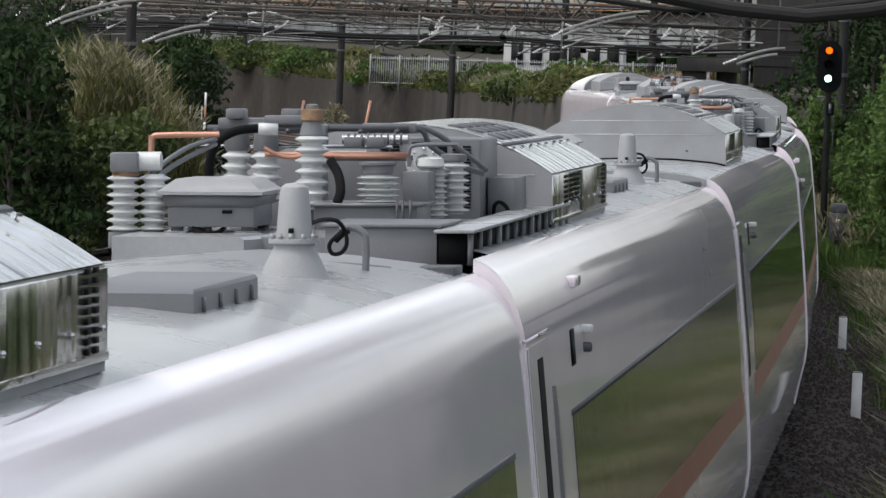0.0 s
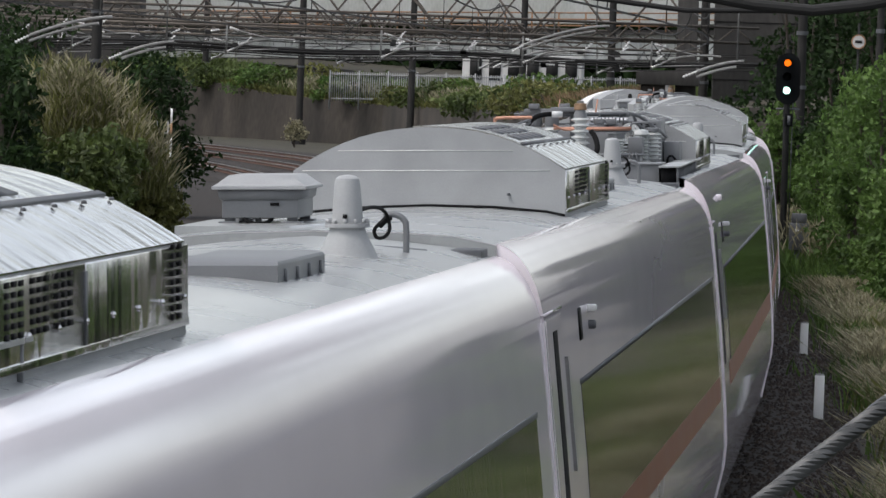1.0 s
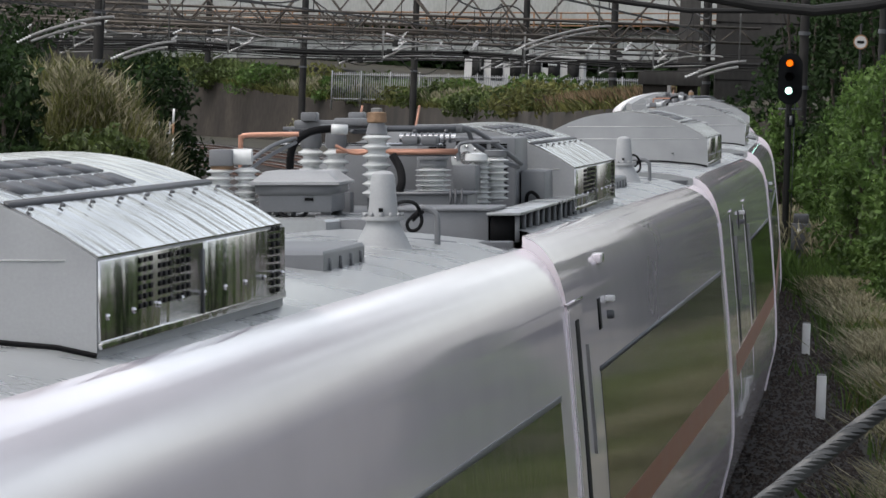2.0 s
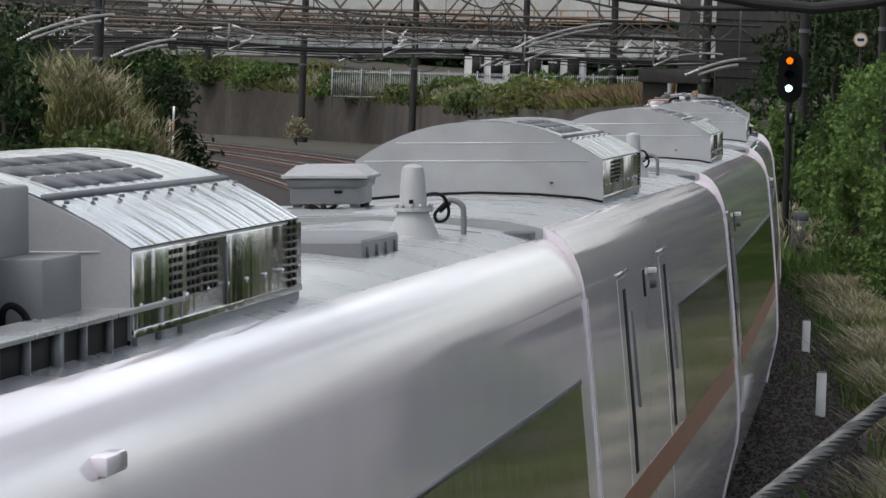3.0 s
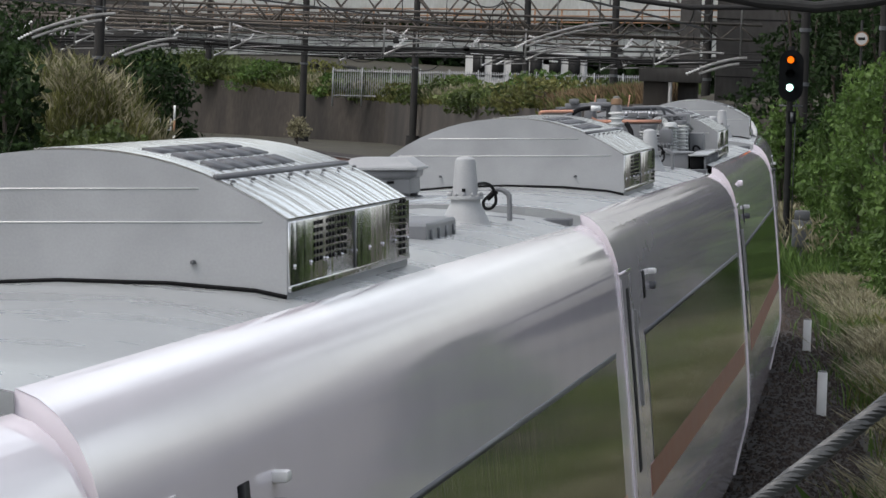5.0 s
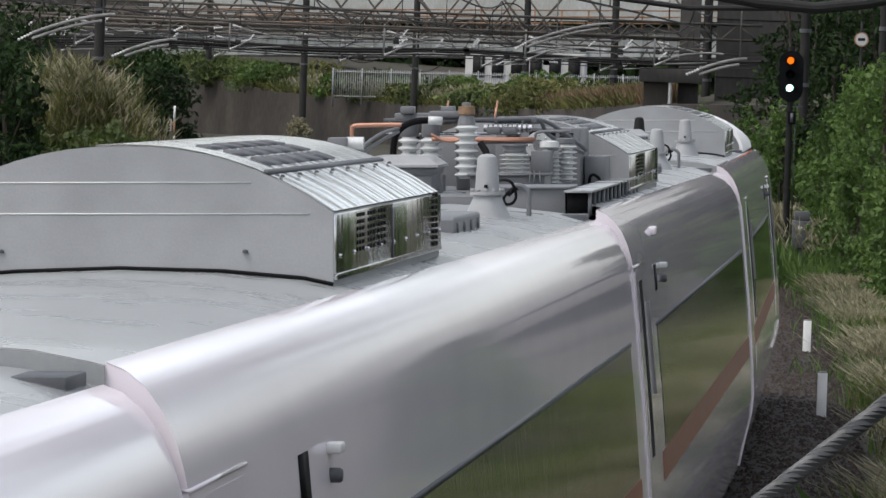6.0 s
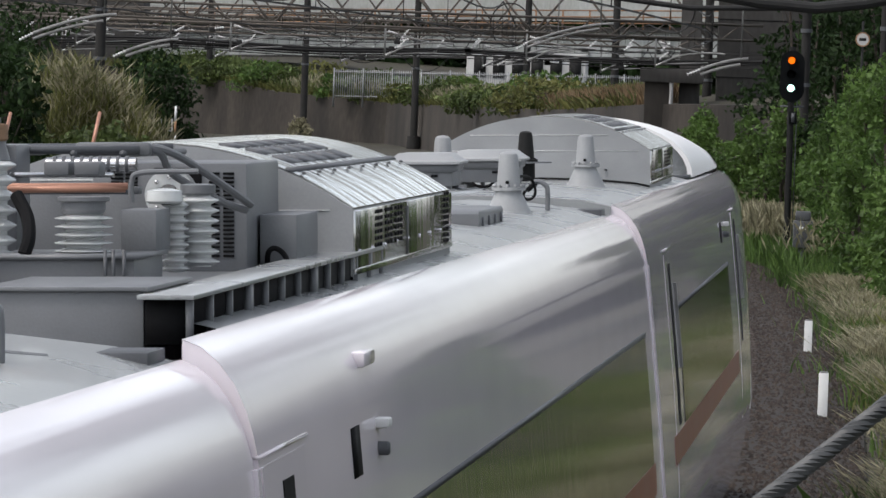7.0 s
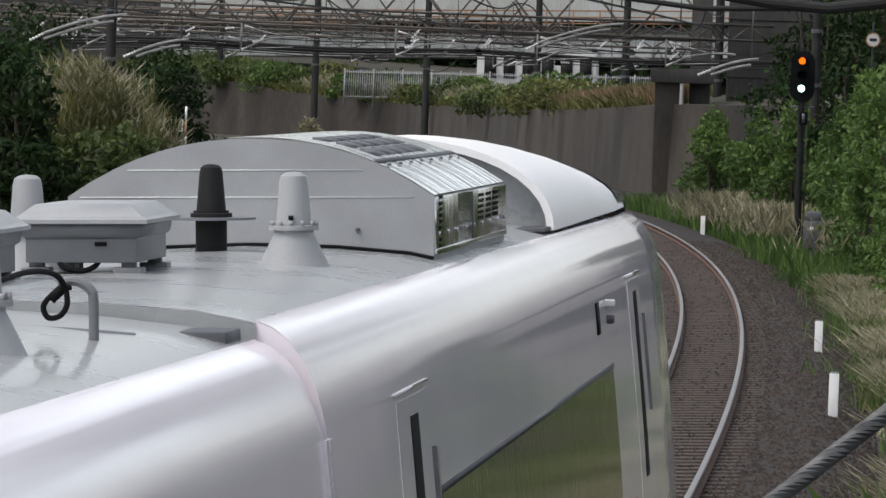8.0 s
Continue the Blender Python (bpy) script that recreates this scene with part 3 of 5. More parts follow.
def power_gear(car):
    """The high-voltage set on the near half of the roof."""
    gear = part("equipment_deck", box(-0.55, 0.78, 0.95, 5.55, 3.48, 3.70, 0.01), GREY, car, "grey equipment deck with high-voltage gear")
    trough = part("trough", box(0.24, 0.80, 0.90, 1.9, 3.48, 3.755, 0.005), GREY, car, "grey steel trough box")
    part("rim", box(0.22, 0.82, 0.88, 1.92, 3.752, 3.768, 0.004), GREY, trough)
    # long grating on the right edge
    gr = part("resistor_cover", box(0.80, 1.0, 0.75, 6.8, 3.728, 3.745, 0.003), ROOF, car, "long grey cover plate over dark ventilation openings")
    # solid black fill: the shade inside the openings is put into its colour
    part("grille_core", box(0.82, 0.965, 0.80, 6.75, 3.57, 3.728), BLACK, gr, "black fill for the shaded openings under the cover")
    for i in range(13):
        y = 0.78 + i * 0.49
        part("rib", box(0.965, 0.99, y, y + (0.10 if i % 4 == 3 else 0.03), 3.57, 3.728), GREY, gr)
    # benches
    bench = part("bench", box(0.02, 0.56, 2.2, 2.9, 3.69, 3.83, 0.006), GREY, car, "grey steel bench for insulators")
    part("flange", box(0.0, 0.58, 2.18, 2.92, 3.822, 3.838), GREY, bench)
    ribbed(car, 0.32, 2.5, 3.83, 3.985, 0.112, 5)
    part("cap", spun([(0.075, 3.985), (0.085, 4.0), (0.085, 4.03), (0.1, 4.035), (0.1, 4.05)], 20, (0.32, 2.5, 0)), GREY, car, "flanged grey cap")
    part("relay_box", box(0.42, 0.56, 2.75, 3.1, 3.83, 3.995, 0.006), GREY, car, "grey relay box")
    ribbed(car, 0.565, 3.2, 3.74, 4.02, 0.055, 9)
    ribbed(car, 0.64, 3.3, 3.76, 4.04, 0.085, 7)
    part("cap", spun([(0.06, 4.04), (0.07, 4.05), (0.07, 4.08), (0.04, 4.085)], 18, (0.64, 3.3, 0)), GREY, car, "grey cap")
    part("cap", spun([(0.06, 4.01), (0.075, 4.02), (0.07, 4.06), (0.03, 4.07)], 18, (0.53, 3.15, 0)), PORC, car, "grey cap")
    # tall insulators
    ribbed(car, -0.03, 2.5, 3.80, 4.20, 0.092, 7)
    part("head", spun([(0.07, 4.19), (0.05, 4.26), (0.05, 4.265)], 18, (-0.03, 2.5, 0)), GREY, car, "grey insulator head")
    part("head", spun([(0.055, 4.262), (0.062, 4.27), (0.06, 4.325), (0.03, 4.33)], 18, (-0.03, 2.5, 0)), RUST, car, "rust-brown terminal head")
    part("stub", spun([(0.035, 4.33), (0.035, 4.35), (0.015, 4.355)], 10, (-0.03, 2.5, 0)), GALV, car)
    for x, y in ((-0.50, 3.0), (-0.33, 2.9)):
        ribbed(car, x, y, 3.82, 4.10, 0.085, 5)
        part("pedestal", box(x - 0.1, x + 0.1, y - 0.1, y + 0.1, 3.69, 3.825, 0.006), GREY, car, "grey pedestal")
        part("head", spun([(0.06, 4.10), (0.07, 4.12), (0.065, 4.20), (0.03, 4.21)], 16, (x, y, 0)), GREY, car, "grey insulator head")
    for x, y, r in ((-0.87, 1.5, 0.088), (-0.72, 1.55, 0.082)):
        ribbed(car, x, y, 3.70, 4.0, r, 7)
        part("pedestal", box(x - 0.07, x + 0.07, y - 0.07, y + 0.07, 3.60, 3.705, 0.006), GREY, car, "grey pedestal")
    part("terminal_box", box(-0.93, -0.79, 1.42, 1.58, 4.01, 4.11, 0.01), GREY, car, "grey terminal box")
    part("terminal_base", spun([(0.07, 3.99), (0.07, 4.02)], 14, (-0.86, 1.5, 0)), RUST, car)
    part("terminal_drum", spun([(0.05, -0.80), (0.05, -0.68)], 14, (0, 1.52, 4.065), axis="X"), PORC, car, "pale drum terminal")
    # folded current collector: frame tubes and copper bars
    for y in (3.6, 4.0, 4.5):
        part("frame_bar", rod((-0.75, y, 4.215), (0.36, y, 4.215), 0.017, n=8), DGREY, car, "dark folded pantograph frame bar")
    for x in (-0.7, -0.3, 0.1, 0.3):
        part("frame_tie", rod((x, 3.55, 4.20), (x, 5.2, 4.19), 0.014, n=8), DGREY, car, "dark folded pantograph tie")
    part("collector_strip", box(-0.75, 0.30, 3.3, 3.36, 4.11, 4.13), STEEL, car, "bright collector strip")
    part("frame_head", box(-0.62, -0.12, 3.1, 3.3, 4.22, 4.275, 0.012), GREY, car, "grey hinge casting")
    part("frame_head", box(-0.35, -0.1, 2.95, 3.1, 4.24, 4.29, 0.012), GREY, car, "grey hinge casting")
    part("frame_arm", box(0.1, 0.40, 3.62, 3.70, 4.19, 4.245, 0.012), GREY, car, "grey frame arm")
    for d in (0.0, 0.055):
        part("bent_pipe", tube(bend([(0.30, 3.66, 4.225 - d * .2), (0.42, 3.7, 4.22 - d * .2), (0.52 - d, 3.8, 4.17 - d), (0.66 - d * .5, 3.95, 4.06 - d), (0.74 - d * .4, 4.1, 3.985 - d * .4)], 5), 0.016, 9), GREY, car, "bent grey pipe")
    for z, x0, x1 in ((4.085, -0.30, 0.45), (4.075, -0.02, 0.44)):
        part("bus_bar", rod((x0, 2.55 + z - 4, z), (x1, 2.75, z), 0.014, n=8), COPPER, car, "copper bus bar")
    part("bus_bar", tube(bend([(-0.84, 2.2, 3.65), (-0.84, 2.2, 4.14), (-0.83, 2.2, 4.175), (-0.79, 2.2, 4.19), (-0.48, 2.2, 4.195)], 5), 0.016, 9), COPPER, car, "bent copper bus pipe")
    part("bus_bar", tube(bend([(-0.30, 2.6, 4.12), (-0.2, 2.6, 4.075), (-0.1, 2.6, 4.08), (-0.05, 2.6, 4.13)], 4), 0.011, 8), COPPER, car, "bent copper link")
    part("rising_rod", rod((0.0, 4.6, 4.2), (0.02, 4.7, 4.36), 0.008, n=6), COPPER, car, "thin copper horn")
    part("rising_rod", rod((-0.38, 4.6, 4.2), (-0.36, 4.7, 4.36), 0.008, n=6), COPPER, car, "thin copper horn")
    part("cable", tube(bend([(-0.55, 2.3, 3.95), (-0.54, 2.3, 4.08), (-0.50, 2.3, 4.16), (-0.42, 2.35, 4.21), (-0.32, 2.4, 4.225), (-0.26, 2.4, 4.22)], 5), 0.024, 10), BLACK, car, "thick black cable")
    part("cable_end", rod((-0.30, 2.38, 4.225), (-0.2, 2.4, 4.22), 0.032, n=10), PORC, car)
    for d in (0, 0.05):
        part("cable", tube(bend([(-0.74, 1.55, 4.0 - d), (-0.66, 1.7, 4.08 - d), (-0.58, 1.9, 4.14 - d), (-0.5, 2.2, 4.17 - d * .5)], 4), 0.013, 8), GREY, car, "grey cable")
    part("cable", tube(bend([(0.08, 2.4, 4.06), (0.13, 2.35, 3.98), (0.145, 2.3, 3.90), (0.13, 2.28, 3.84)], 5), 0.026, 9), BLACK, car, "black tapered cable")
    for x in (0.46, 0.49, 0.53):
        part("stud", rod((x, 2.15, 3.70), (x, 2.15, 3.86), 0.008, n=6), DGREY, car)
    part("stay_pipe", tube(bend([(0.44, 2.9, 4.02), (0.44, 2.9, 4.10), (0.48, 2.9, 4.135), (0.70, 2.9, 4.14)], 4), 0.011, 8), GREY, car, "bent grey stay")
    for x, z in ((-0.52, 4.30), (-0.40, 4.225), (-0.22, 4.30), (0.12, 4.15), (0.24, 4.15)):
        part("hinge_block", box(x - 0.05, x + 0.05, 3.05, 3.2, z - 0.03, z + 0.025, 0.008), GREY, car, "grey hinge block")
    part("spring_case", rod((0.02, 3.4, 4.16), (0.38, 3.4, 4.16), 0.028, n=12), STEEL, car, "bright spring case")
    for i in range(9):
        part("spring_turn", spun([(0.034, 0), (0.034, 0.012)], 12, (0.05 + i * 0.036, 3.4, 4.16), axis="X"), DGREY, car)
    part("cross_beam", box(-0.1, 0.42, 3.2, 3.3, 4.045, 4.075, 0.006), DGREY, car, "dark cross beam")
    part("arm_block", box(-0.18, -0.08, 3.3, 3.6, 3.70, 4.24, 0.01), GREY, car, "upright grey frame block")
    # finned cabinet beside the air conditioner
    cab = part("breaker_cabinet", box(0.02, 0.67, 4.5, 5.5, 3.66, 4.15, 0.012), GREY, car, "grey breaker cabinet with slots and a round disc")
    part("recess", box(0.28, 0.48, 4.494, 4.52, 3.90, 4.13), BLACK, cab, "dark recess")
    part("disc", rod((0.36, 4.40, 4.02), (0.36, 4.52, 4.02), 0.105, n=28), PORC, cab, "pale round insulator disc")
    part("hub", rod((0.36, 4.36, 4.02), (0.36, 4.41, 4.02), 0.045, n=16), STEEL, cab)
    for k in range(8):
        a = 2 * math.pi * k / 8
        part("bolt", rod((0.36 + 0.075 * math.cos(a), 4.385, 4.02 + 0.075 * math.sin(a)), (0.36 + 0.075 * math.cos(a), 4.405, 4.02 + 0.075 * math.sin(a)), 0.009, n=6), STEEL, cab)
    for i in range(20):
        for x in (0.51, 0.57):
            part("slot", box(x, x + 0.045, 4.492, 4.502, 3.76 + i * 0.018, 3.769 + i * 0.018), BLACK, cab)
    for i in range(5):
        for x in (0.10, 0.16):
            part("slot", box(x, x + 0.05, 4.492, 4.502, 4.05 + i * 0.016, 4.059 + i * 0.016), BLACK, cab)
    part("side_cover", box(0.68, 0.84, 4.8, 5.5, 3.66, 3.93, 0.01), GREY, cab)
    part("cable", tube(bend([(0.72, 4.75, 3.70), (0.73, 4.7, 3.77), (0.76, 4.7, 3.79), (0.80, 4.7, 3.76), (0.82, 4.7, 3.70)], 4), 0.012, 8), BLACK, car, "short black cable")
    part("back_panel", box(-0.6, 0.2, 4.9, 5.0, 3.69, 4.05, 0.01), GREY, car, "grey back panel")
    part("shoulder_lug", box(1.21, 1.315, 3.15, 3.5, 3.37, 3.43, 0.012), WHITE, car, "small white lug on the shoulder")


def nose(car, y0=13.3):
    """The raised cab hood and rounded end of the tail car."""
    def crown(y):
        return float(np.interp(y, [13.2, 14.5, 16, 17.5, 18.9, 20.0, 21.0, 22.0, 22.6, 23.1], [4.16, 4.17, 4.14, 4.08, 3.99, 3.84, 3.58, 3.15, 2.6, 1.7]))

    def wide(y):
        return float(np.interp(y, [18.5, 20.0, 21.2, 22.2, 22.8, 23.1], [1.0, 0.97, 0.88, 0.70, 0.5, 0.3]))

    def arch(y, a0=0.0, a1=math.pi, out=0.0, n=21, w=1.0, drop=0.0):
        zb = min(3.60, crown(y) - 0.25)
        pts = []
        for i in range(n):
            a = a0 + (a1 - a0) * i / (n - 1)
            pts.append((MIDX + ((1.0 * w * wide(y)) + out) * math.cos(a), y, zb + (crown(y) - drop - zb + out) * math.sin(a) ** 0.92))
        return pts
    ys = list(np.linspace(y0, 18.2, 9))
    hood = part("cab_hood", loft([arch(y) for y in ys + list(np.linspace(18.5, 23.1, 18))]), HOOD, car, "white raised cab hood with sun glare in its colour")
    part("inner_scoop", loft([arch(y, w=0.955, drop=0.045) for y in (y0, 13.36, 13.42)]), ROOF, hood, "grey inner scoop of the hood")
    rim = loft([arch(y0), arch(y0, w=0.955, drop=0.045)])
    part("hood_rim", rim, HOOD, hood)
    bulk = arch(13.42, w=0.955, drop=0.045)
    part("scoop_wall", loft([[(x, 13.42 + d, z) for x, yy, z in bulk] for d in (0.0, 0.02)], closed=True), ROOF, hood, "grey scoop wall")
    secs = []
    for y in list(np.linspace(18.2, 23.1, 18)):
        k = wide(y)
        t = min(1.0, (crown(y) - 0.25) / 3.60)
        secs.append([(MIDX + (x - MIDX) * k, y, 0.45 + (z - 0.45) * (t if z > 0.45 else 1) + sag(18.2, z)) for x, z in SIDE])
    bm = loft(secs)
    loft([[(2 * MIDX - x, y, z) for x, y, z in s] for s in secs], bm=bm)
    part("nose_side", bm, WHITE, car, "rounded white cab side")
    part("nose_front", box(-0.5, 0.6, 22.0, 22.9, 0.5, 1.6, 0.1), WHITE, car)
    part("windscreen", loft([arch(y, math.radians(7), math.radians(173), 0.012, 25) for y in np.linspace(19.0, 21.7, 9)]), SCREEN, hood, "curved dark cab windscreen")
    part("horn", spun([(0.04, 0), (0.05, 0.03), (0.05, 0.07), (0.02, 0.1)], 14, (0.72, 12.6, 3.66)), GREY, car, "small grey roof fitting")
    part("roof_hatch", box(0.86, 1.04, 12.9, 14.2, 3.60, 3.625, 0.004), DGREY, car, "dark slot on the roof edge")


def coach(kind, label):
    car = empty("railway_car", label, "railway car", "cars of the train")
    end = 18.2 if kind == "tail" else 20.46
    part("body", body_shell(0, end), WHITE, car, "pearl white painted body sides")
    part("roof", loft([[(x, y, z + sag(y, z) * flat(x)) for x, z in ROOFLINE] for y in np.linspace(0.95 if kind == "power" else 0, end, 6)]), ROOF, car, "smooth grey painted roof")
    crown = [(x, 3.52 if kind == "power" else z + 0.018 * flat(x)) for x, z in ROOFLINE]
    ends = [(x, z + sag(0, z)) for x, z in SIDE[::-1]] + crown[::-1] + [(2 * MIDX - x, z + sag(0, z)) for x, z in SIDE]
    part("end_wall", loft([[(x, d, z) for x, z in ends] for d in (0.003, 0.009)], closed=True), WHITE, car, "white end wall")
    part("roof_end", loft([[(x, y, z - 0.003) for x, z in crown] + [(x, y, 3.4) for x, z in crown[::-1]] for y in (-0.012, -0.002)], closed=True), ROOF, car, "grey end face of the roof")
    if kind == "power":
        part("roof_recess", box(-0.95, 1.06, 0.012, 0.97, 3.46, 3.515), ROOF, car, "sunk grey roof at the car end")
    for a, b in ((0.0, 0.06),) if kind == "tail" else ((0.0, 0.06), (end - 0.06, end)):
        low = [(x, z) for x, z in SIDE if z < 3.25]
        rim = [(x + 0.012, z) for x, z in low] + [(x - 0.01, z) for x, z in reversed(low)]
        part("end_rim", loft([[(x, y, z) for x, z in rim] for y in (a, b)], closed=True), WHITE, car, "raised white rib at the car end")
    if kind != "tail":
        back = [(x, z + sag(end, z)) for x, z in SIDE[::-1]] + [(x, z + sag(end, z) * flat(x)) for x, z in ROOFLINE[::-1]] + [(2 * MIDX - x, z + sag(end, z)) for x, z in SIDE]
        part("end_wall", loft([[(x, end - d, z) for x, z in back] for d in (0.009, 0.003)], closed=True), WHITE, car, "white end wall")
    if kind == "tail":
        dome(car, 7.1, 10.9, True)
        cone_aerial(car, 0.58, 4.82)
        cone_aerial(car, -0.50, 4.1)
        cone_aerial(car, -0.01, 6.3, POST, True)
        junction_box(car, -0.36, 0.19, 3.0, 3.9)
        junction_box(car, -0.66, -0.14, 1.3, 2.1)
        part("box_plinth", loft([[(-0.8, 0.7, z), (-0.14 + d, 0.7, z), (0.0 + d, 1.3, z), (0.0 + d, 2.3, z), (-0.8, 2.3, z)] for z, d in ((3.55, 0.0), (3.69, 0.0), (3.705, -0.02))], closed=True), ROOF, car, "low grey plinth")
        side_fittings(car, [(3.65, 14.0)], [2.7, 16.3], [13.0], 15.5)
        nose(car)
        undercar(car, 19.5)
        return car
    part("gangway", box(-0.5, 0.62, 20.3, 20.52, 1.0, 3.3, 0.05), BLACK, car, "black rubber gangway bellows")
    dome(car, *{"two_door": (7.1, 11.8), "power": (5.65, 9.9)}.get(kind, (6.5, 10.9)))
    far_end_fittings(car)
    junction_box(car, -0.66, -0.14, 1.3, 2.1)
    part("box_plinth", loft([[(-0.8, 0.7, z), (-0.14 + d, 0.7, z), (0.0 + d, 1.3, z), (0.0 + d, 2.3, z), (-0.8, 2.3, z)] for z, d in ((3.55, 0.0), (3.69, 0.0), (3.705, -0.02))], closed=True), ROOF, car, "low grey plinth")
    part("end_plate", box(0.60, 1.03, 20.05, 20.4, 3.53, 3.605, 0.006), DGREY, car, "dark grey plate at the roof end")
    if kind == "power":
        power_gear(car)
    if kind == "two_door":
        side_fittings(car, [(10.4, 19.55)], [3.5, 8.6], [5.9])
    else:
        side_fittings(car, [(2.35, 19.55)], [0.55], [2.55])
    undercar(car)
    return car


# ================= foliage tools =================
def leaves(n, place, size, flat=0.0, seed=1, long=1.0):
    """n leaf quads at the places that place(rng) gives."""
    rng = np.random.default_rng(seed)
    c = place(rng, n)
    d = rng.normal(size=(n, 3))
    d[:, 2] = d[:, 2] * (1 - flat) + flat * 1.5
    d /= np.linalg.norm(d, axis=1)[:, None]
    e = np.cross(d, rng.normal(size=(n, 3)))
    e /= np.linalg.norm(e, axis=1)[:, None]
    w = size * rng.uniform(0.55, 1.25, n)[:, None]
    f = np.cross(d, e) * w * 0.55
    e = e * w * long
    v = np.stack([c - e, c - f * 0.9 + d * w * 0.12, c + e, c + f * 0.9 + d * w * 0.12], 1).reshape(-1, 3)
    return v, [(4 * i, 4 * i + 1, 4 * i + 2, 4 * i + 3) for i in range(n)]


def blob_places(blobs):
    """Places in the outer part of uneven round masses (x, y, z, rx, ry, rz)."""
    b = np.array(blobs, float)
    vol = b[:, 3] * b[:, 5]

    def place(rng, n):
        i = rng.choice(len(b), n, p=vol / vol.sum())
        u = rng.normal(size=(n, 3))
        u /= np.linalg.norm(u, axis=1)[:, None]
        r = rng.uniform(0.35, 1.0, n) ** 0.5
        lump = 1 + 0.22 * np.sin(u[:, 0] * 5 + i) * np.cos(u[:, 1] * 6 + 2 * i) + 0.15 * np.sin(u[:, 2] * 9 + i)
        return b[i, :3] + u * b[i, 3:] * (r * lump)[:, None]
    return place


def raw(name, v, f, material, parent=None, label=""):
    me = bpy.data.meshes.new(name)
    me.from_pydata([tuple(p) for p in v], [], f)
    return link(name, me, material, parent, label, smooth=False)


def bush(blobs, n, size, material, label, category="bush", name="bush", seed=1, group="", root=-0.5):
    x, y = float(np.mean([b[0] for b in blobs])), float(np.mean([b[1] for b in blobs]))
    th = empty(name, label, category, group)
    bm = bmesh.new()
    rng = random.Random(seed)
    for b in blobs:
        foot = Vector((x + (b[0] - x) * 0.5, y + (b[1] - y) * 0.5, root))
        top = Vector(b[:3])
        mid = (foot + top) / 2 + Vector((rng.uniform(-.2, .2), rng.uniform(-.2, .2), 0))
        tube(bend([foot, mid, top], 3), 0.05, 6, bm)
        for j in range(4):
            q = top + Vector((rng.uniform(-1, 1) * b[3], rng.uniform(-1, 1) * b[4], rng.uniform(-.2, .9) * b[5])) * 0.7
            rod(mid + (top - mid) * rng.random(), q, 0.022, 0.008, 5, bm)
    part("stem", bm, BARK, th, "brown woody stems")
    v, f = leaves(n, blob_places(blobs), size, 0.3, seed)
    raw("leaf_crown", v, f, material, th, "dense small leaves")
    return th


def blades(n, area, h, seed, lean=0.35, width=0.012, plume=False):
    """Grass blades or plumes: area(rng, n) gives root places."""
    rng = np.random.default_rng(seed)
    c = area(rng, n)
    hh = h * rng.uniform(0.55, 1.2, n)
    a = rng.uniform(0, 2 * np.pi, n)
    ln = lean * rng.uniform(0.2, 1.2, n) * hh
    tip = c + np.stack([np.cos(a) * ln, np.sin(a) * ln, hh], 1)
    mid = c + np.stack([np.cos(a) * ln * 0.35, np.sin(a) * ln * 0.35, hh * 0.6], 1)
    b = rng.uniform(0, 2 * np.pi, n)
    s = np.stack([np.cos(b), np.sin(b), 0 * b], 1) * width * rng.uniform(0.6, 1.4, n)[:, None]
    if plume:
        v = np.stack([mid, mid * .45 + tip * .55 - s, tip, mid * .45 + tip * .55 + s], 1).reshape(-1, 3)
        return v, [(4 * i, 4 * i + 1, 4 * i + 2, 4 * i + 3) for i in range(n)]
    v = np.stack([c - s, c + s, mid + s * .8, tip, mid - s * .8], 1).reshape(-1, 3)
    return v, [(5 * i, 5 * i + 1, 5 * i + 2, 5 * i + 3, 5 * i + 4) for i in range(n)]


def strip(s0, s1, o0, o1, z=-0.42, clump=0.0, power=1.0):
    def area(rng, n):
        s = s0 + (s1 - s0) * rng.uniform(0, 1, n) ** power
        o = rng.uniform(o0, o1, n)
        if clump:
            k = max(4, int((s1 - s0) / clump))
            cs, co = rng.uniform(s0, s1, k), rng.uniform(o0, o1, k)
            i = rng.integers(0, k, n)
            s, o = cs[i] + rng.normal(size=n) * clump * 0.28, co[i] + rng.normal(size=n) * clump * 0.22
        x, y, th = (np.interp(s, LINE[:, 0], LINE[:, q]) for q in (1, 2, 3))
        return np.stack([x + o * np.cos(th), y + o * np.sin(th), np.full(n, z)], 1)
    return area


def stuff(name, v, f, material, label, category):
    return tagged(raw(name, v, f, material), label, category, kind="stuff")


